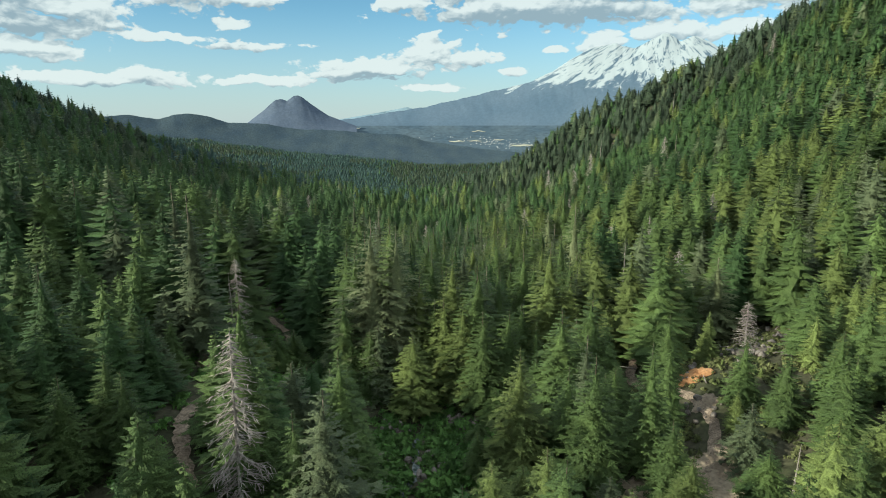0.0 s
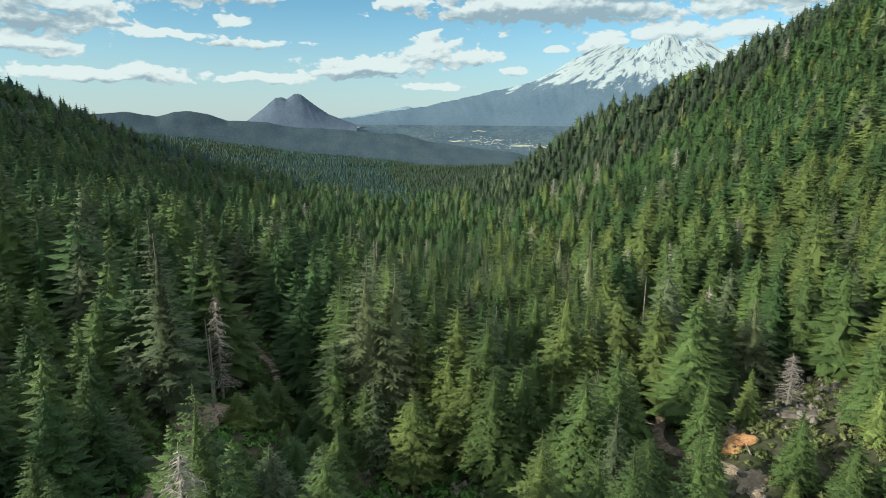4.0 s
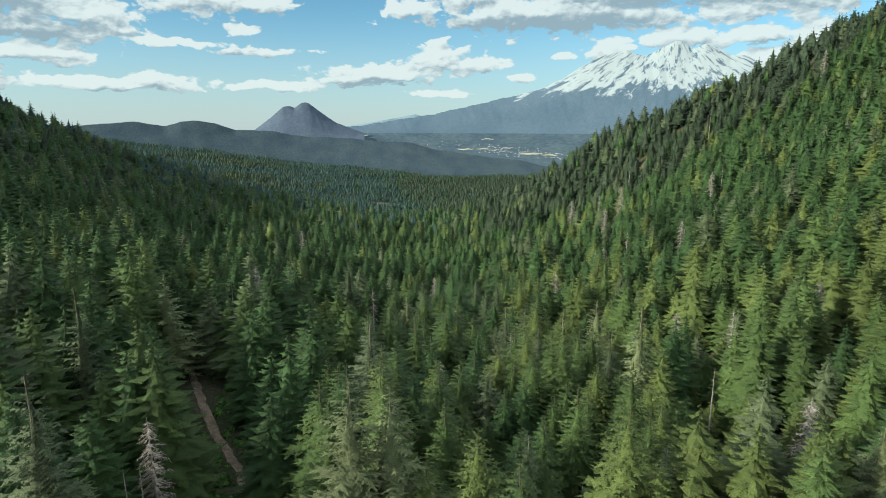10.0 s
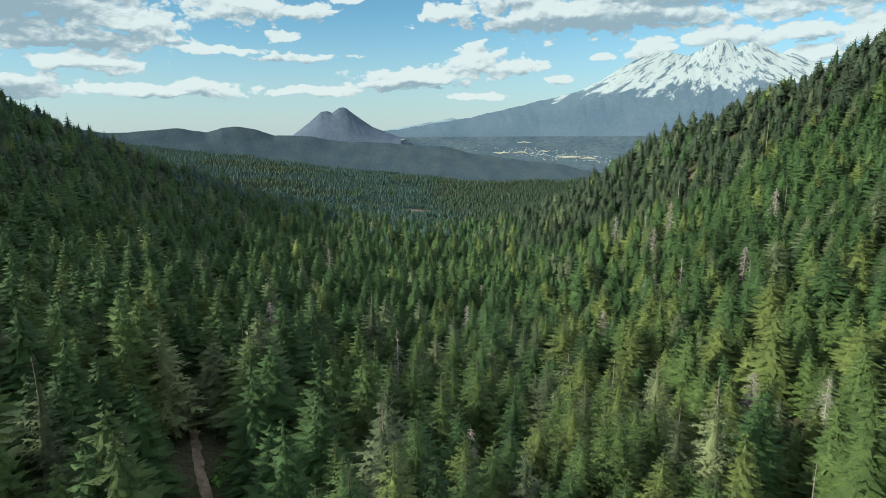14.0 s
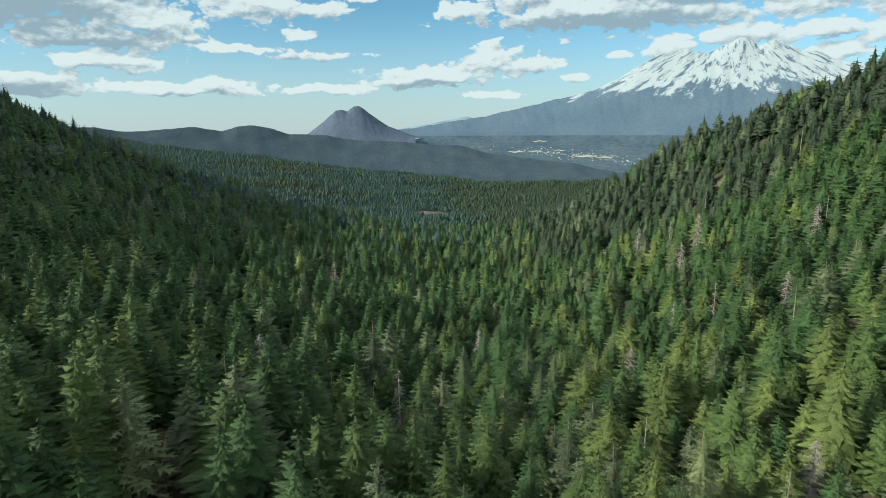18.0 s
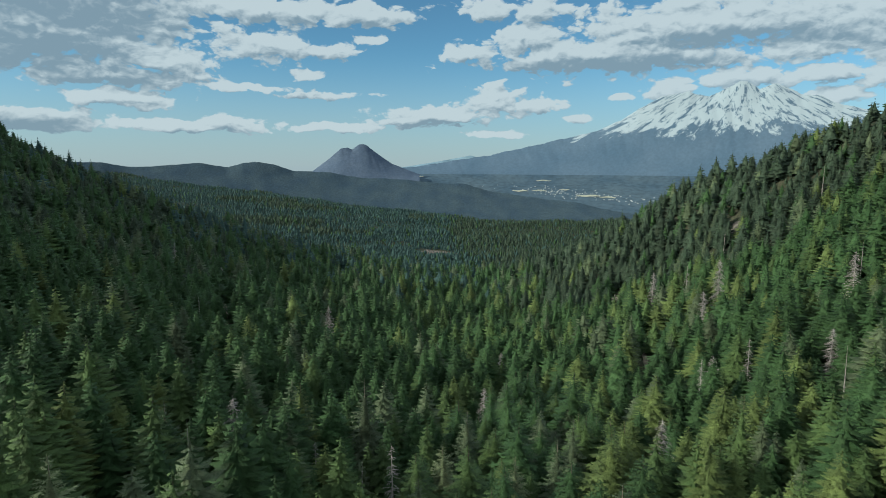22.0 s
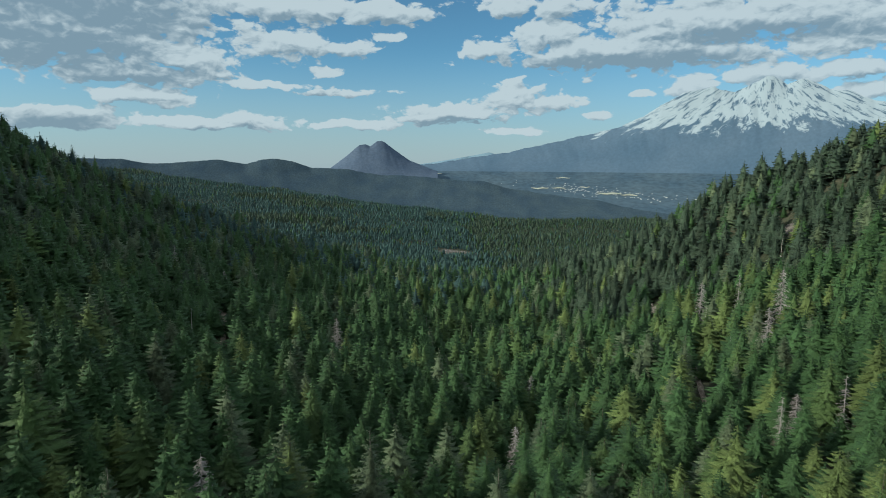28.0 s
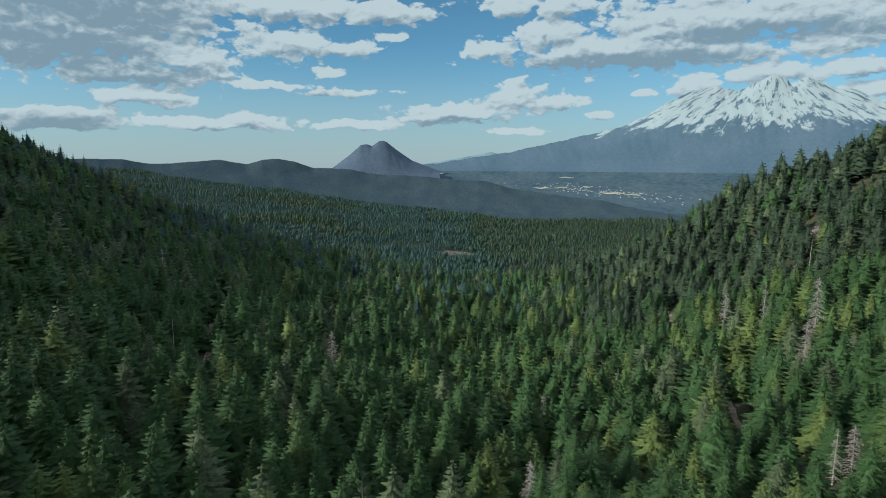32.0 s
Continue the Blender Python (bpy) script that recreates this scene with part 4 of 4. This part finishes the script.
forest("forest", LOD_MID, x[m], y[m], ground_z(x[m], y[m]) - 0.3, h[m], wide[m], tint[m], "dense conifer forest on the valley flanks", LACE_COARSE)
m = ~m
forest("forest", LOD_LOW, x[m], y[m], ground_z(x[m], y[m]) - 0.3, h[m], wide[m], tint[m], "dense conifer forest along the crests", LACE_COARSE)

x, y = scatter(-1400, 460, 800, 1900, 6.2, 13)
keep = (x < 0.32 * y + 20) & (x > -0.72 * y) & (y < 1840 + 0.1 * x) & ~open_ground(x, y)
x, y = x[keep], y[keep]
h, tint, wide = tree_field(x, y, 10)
# nearly all these far trees carry the haze-blue needles
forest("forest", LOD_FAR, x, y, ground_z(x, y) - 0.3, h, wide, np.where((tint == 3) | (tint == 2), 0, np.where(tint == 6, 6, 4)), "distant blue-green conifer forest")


# ---- open ground, trails, creek ----
def ribbon(name, line, half, lift, mat, label, category):
    """A strip along a line, lying on the ground."""
    p = np.asarray(line)
    d = np.gradient(p, axis=0)
    d = d / np.linalg.norm(d, axis=1)[:, None]
    nrm = np.stack([-d[:, 1], d[:, 0]], -1)
    rng = np.random.default_rng(3)
    v, f = [], []
    for i in range(len(p)):
        for j, s in enumerate((-1, -0.5, 0, 0.5, 1)):
            w = half * (1 + 0.16 * rng.normal()) if abs(s) == 1 else half
            q = p[i] + nrm[i] * s * w
            v.append((q[0], q[1], float(ground_z(q[0], q[1])) + lift - 0.12 * (1 - abs(s)) - 0.25 * (abs(s) == 1)))
    for i in range(len(p) - 1):
        for j in range(4):
            a = i * 5 + j
            f.append((a, a + 1, a + 6, a + 5))
    return tagged(new(name, mesh_from(name, v, f, [mat], shade=True)), label, category, kind="structure")


def patch(name, cx, cy, r, mat, label, category, lift=0.35, seed=1, squash=1.0):
    """A bare patch with a ragged rim, lying on the ground."""
    rng = np.random.default_rng(seed)
    n, rings = 36, 6
    a = np.linspace(0, 6.283, n, endpoint=False)
    rim = 1 + 0.18 * np.sin(2 * a + rng.uniform(0, 6)) + 0.12 * np.sin(5 * a + rng.uniform(0, 6)) + 0.06 * rng.normal(size=n)
    v, f = [(cx, cy, float(ground_z(cx, cy)) + lift)], []
    for k in range(1, rings + 1):
        rr = r * rim * k / rings
        px, py = cx + np.cos(a) * rr, cy + np.sin(a) * rr * squash
        pz = ground_z(px, py) + lift - 0.75 * (k == rings) + rng.normal(0, 0.05, n)
        v += list(zip(px, py, pz))
    tri = []
    for i in range(n):
        j = (i + 1) % n
        tri.append((0, 1 + i, 1 + j))
        for k in range(rings - 1):
            p, q = 1 + k * n, 1 + (k + 1) * n
            tri += [(p + i, q + i, q + j), (p + i, q + j, p + j)]
    return tagged(new(name, mesh_from(name, v, tri, [mat], shade=True)), label, category, kind="structure")


ribbon("trail", PATHS[0], 1.0, 0.45, DIRT, "brown dirt hiking trail through the trees", "trail")
ribbon("trail_right", PATHS[1], 0.9, 0.45, DIRT, "brown dirt track through the trees", "trail")
creek_line = dense([(-1, 40), (-5, 60), (-7, 72), (-4.5, 83), (-5, 92), (-3, 104), (-6, 125), (-2, 150)])
ribbon("creek", creek_line, 0.8, 0.4, WATER, "narrow rocky creek in the valley bottom", "creek")
SPOTS = [(42, 76, 6.5, 1), (40, 70, 5.5, 1), (28, 75, 3.5, 1), (50, 66.5, 4.5, 0.7), (45.0, 91.5, 2.6, 0.8), (-43, 107, 5.5, 1.2), (-45, 118, 4, 1)]
for i, (cx, cy, r, sq) in enumerate(SPOTS):
    patch("ground_bare_patch", cx, cy, r, SAND, "bare sandy clearing among the trees", "bare ground", seed=i, squash=sq)
patch("ground_orange_bank", 46, 100, 3.2, ORANGE, "bank of bare orange earth", "bare ground", lift=0.7, seed=30, squash=0.8)
SCREES = [(-9, 99, 3.5), (3, 101, 3.5), (60, 106, 4.2), (66, 140, 4), (72, 118, 3.5), (73, 498, 8), (153, 518, 6), (-119, 1085, 34), (-95, 1080, 20), (110, 470, 5), (85, 430, 5), (200, 520, 5), (17.3, 128, 3)]
for i, (cx, cy, r) in enumerate(SCREES):
    patch("ground_scree", cx, cy, r, SCREE, "stony bare slope with grey-brown rocks", "scree", seed=40 + i, squash=0.8)


def boulder_mesh(seed):
    rng = np.random.default_rng(seed)
    bm = bmesh.new()
    bmesh.ops.create_icosphere(bm, subdivisions=2, radius=1.0)
    ax = rng.uniform(0.6, 1.2, 3)
    cuts = rng.normal(size=(7, 3))
    cuts /= np.linalg.norm(cuts, axis=1)[:, None]
    for v in bm.verts:
        c = np.array(v.co)
        for n in cuts:
            over = c @ n - 0.72
            if over > 0:
                c = c - n * over
        v.co = c * ax
    me = bpy.data.meshes.new("boulder")
    bm.to_mesh(me)
    bm.free()
    me.materials.append(ROCK)
    return me


BOULDERS = [boulder_mesh(s) for s in range(6)]
rng_rock = random.Random(9)
for cx, cy, r, n in ((-9, 99, 3.4, 22), (3, 101, 3.4, 20), (60, 106, 9, 34), (66, 140, 6, 18), (72, 118, 7, 22), (44, 90, 3, 10), (-43, 108, 5, 14), (-4.5, 84, 6, 22), (17.3, 128, 3, 10), (46, 102, 3, 8), (-118, 1088, 22, 40), (153, 518, 8, 26), (73, 498, 9, 26)):
    for _ in range(n):
        a, d = rng_rock.uniform(0, 6.28), r * rng_rock.uniform(0, 1) ** 0.6
        bx, by = cx + math.cos(a) * d, cy + math.sin(a) * d
        s = rng_rock.uniform(0.25, 0.8) * (2.4 if cy > 1000 else 1)
        ob = new("boulder", BOULDERS[rng_rock.randrange(6)])
        ob.matrix_basis = Matrix.LocRotScale((bx, by, float(ground_z(bx, by)) + 0.3 + 0.25 * s), Euler((rng_rock.uniform(0, 6), rng_rock.uniform(0, 6), rng_rock.uniform(0, 6))), (s, s, s * 0.8))
        tagged(ob, "grey-brown angular boulder on the stony ground", "boulder", "boulders")


def log_thing(x, y, length, turn, r):
    """A bleached fallen trunk with broken stubs."""
    v, t = stem(length, r, 7, 0.2, 5)
    for k in (0.3, 0.5, 0.7, 0.85):
        o = len(v)
        a = k * 17
        p = np.array([0, 0, length * k])
        q = p + np.array([math.cos(a), math.sin(a), 0.6]) * (0.8 + k)
        v = np.concatenate([v, [p + (0.06, 0, 0), p + (-0.03, 0.05, 0), p + (-0.03, -0.05, 0), q]])
        t = np.concatenate([t, [(o, o + 1, o + 3), (o + 1, o + 2, o + 3), (o + 2, o, o + 3)]])
    ob = new("fallen_log", mesh_from("fallen_log", v, t, [DEADWOOD], shade=True))
    ex, ey = x + math.cos(turn) * length, y + math.sin(turn) * length
    z0, z1 = float(ground_z(x, y)) + r + 0.35, float(ground_z(ex, ey)) + r + 0.2
    d = Vector((ex - x, ey - y, z1 - z0))
    ob.matrix_basis = Matrix.Translation((x, y, z0)) @ d.to_track_quat("Z", "Y").to_matrix().to_4x4()
    return tagged(ob, "bleached grey fallen log on the slope", "log", "fallen logs")


for x0, y0, ln, tn, r in ((56, 108, 9, 0.4, 0.2), (62, 113, 8, 2.6, 0.16), (66, 137, 10, 0.9, 0.18), (70, 117, 7, 2.9, 0.15), (58, 100, 6, 0.1, 0.14), (47, 96, 6, 1.3, 0.15), (74, 122, 9, 0.5, 0.17), (40, 112, 7, 2.2, 0.15), (52, 104, 5, 1.9, 0.12), (-41, 111, 7, 0.2, 0.16), (-6, 103, 6, 2.4, 0.15)):
    log_thing(x0, y0, ln, tn, r)


# ---- brush ----
def brush(name, px, py, size, mat, label, leaves=54, seed=2):
    """Low bushes: each a clump of small leaf blades, all in one mesh."""
    rng = np.random.default_rng(seed)
    n = len(px)
    th, ph = rng.uniform(0, 6.283, (n, leaves)), np.arccos(rng.uniform(0.05, 1, (n, leaves)))
    r = size[:, None] * rng.uniform(0.6, 1.05, (n, leaves))
    c = np.stack([px[:, None] + r * np.sin(ph) * np.cos(th), py[:, None] + r * np.sin(ph) * np.sin(th), (ground_z(px, py) + 0.1)[:, None] + 0.75 * r * np.cos(ph)], -1)
    d1, d2 = rng.normal(0, 1, (n, leaves, 3)), rng.normal(0, 1, (n, leaves, 3))
    s = (size[:, None, None] * 0.22)
    v = np.stack([c - d1 * s, c + d1 * s * 0.6 + d2 * s * 0.8, c + d1 * s * 0.6 - d2 * s * 0.8], 2).reshape(-1, 3)
    f = np.arange(len(v)).reshape(-1, 3)
    o = np.repeat(np.stack([np.sin(ph) * np.cos(th), np.sin(ph) * np.sin(th), np.cos(ph)], -1).reshape(-1, 3), 3, 0)
    return tagged(new(name, mesh_from(name, v, f, [mat], soft=o)), label, "bushes", kind="stuff")


rng_b = np.random.default_rng(21)
px, py = scatter(-22, 16, 45, 114, 1.6, 31)
keep = np.hypot((px + 4) / 15, (py - 80) / 34) < rng_b.uniform(0.4, 1.15, len(px))
keep &= np.abs(px + 5) > 0.9
px, py = px[keep], py[keep]
brush("brush", px, py, rng_b.uniform(0.8, 1.9, len(px)), BRUSH, "bright green brush along the creek")
px, py = scatter(34, 96, 52, 165, 1.7, 32)
keep = (rng_b.uniform(0, 1, len(px)) < 0.62) & ~np.array([(a - 42) ** 2 + (b - 75) ** 2 < 42 or (a - 40) ** 2 + (b - 69) ** 2 < 30 for a, b in zip(px, py)])
for qx, qy in PATHS[1][::2]:
    keep &= (px - qx) ** 2 + (py - qy) ** 2 > 5
px, py = px[keep], py[keep]
brush("brush", px, py, rng_b.uniform(0.5, 1.2, len(px)), DRYBRUSH, "olive mountain brush between the trees")
px, py = scatter(-58, -22, 58, 205, 1.7, 33)
far_off = np.full(len(px), 99.0)
for qx, qy in PATHS[0]:
    far_off = np.minimum(far_off, np.hypot(px - qx, py - qy))
keep = (far_off > 1.7) & (far_off < 11) & (rng_b.uniform(0, 1, len(px)) < 0.6)
for cx, cy, r, sq in SPOTS:
    keep &= np.hypot(px - cx, (py - cy) / sq) > r
px, py = px[keep], py[keep]
brush("brush", px, py, rng_b.uniform(0.5, 1.3, len(px)), BRUSH, "low green brush beside the trail")
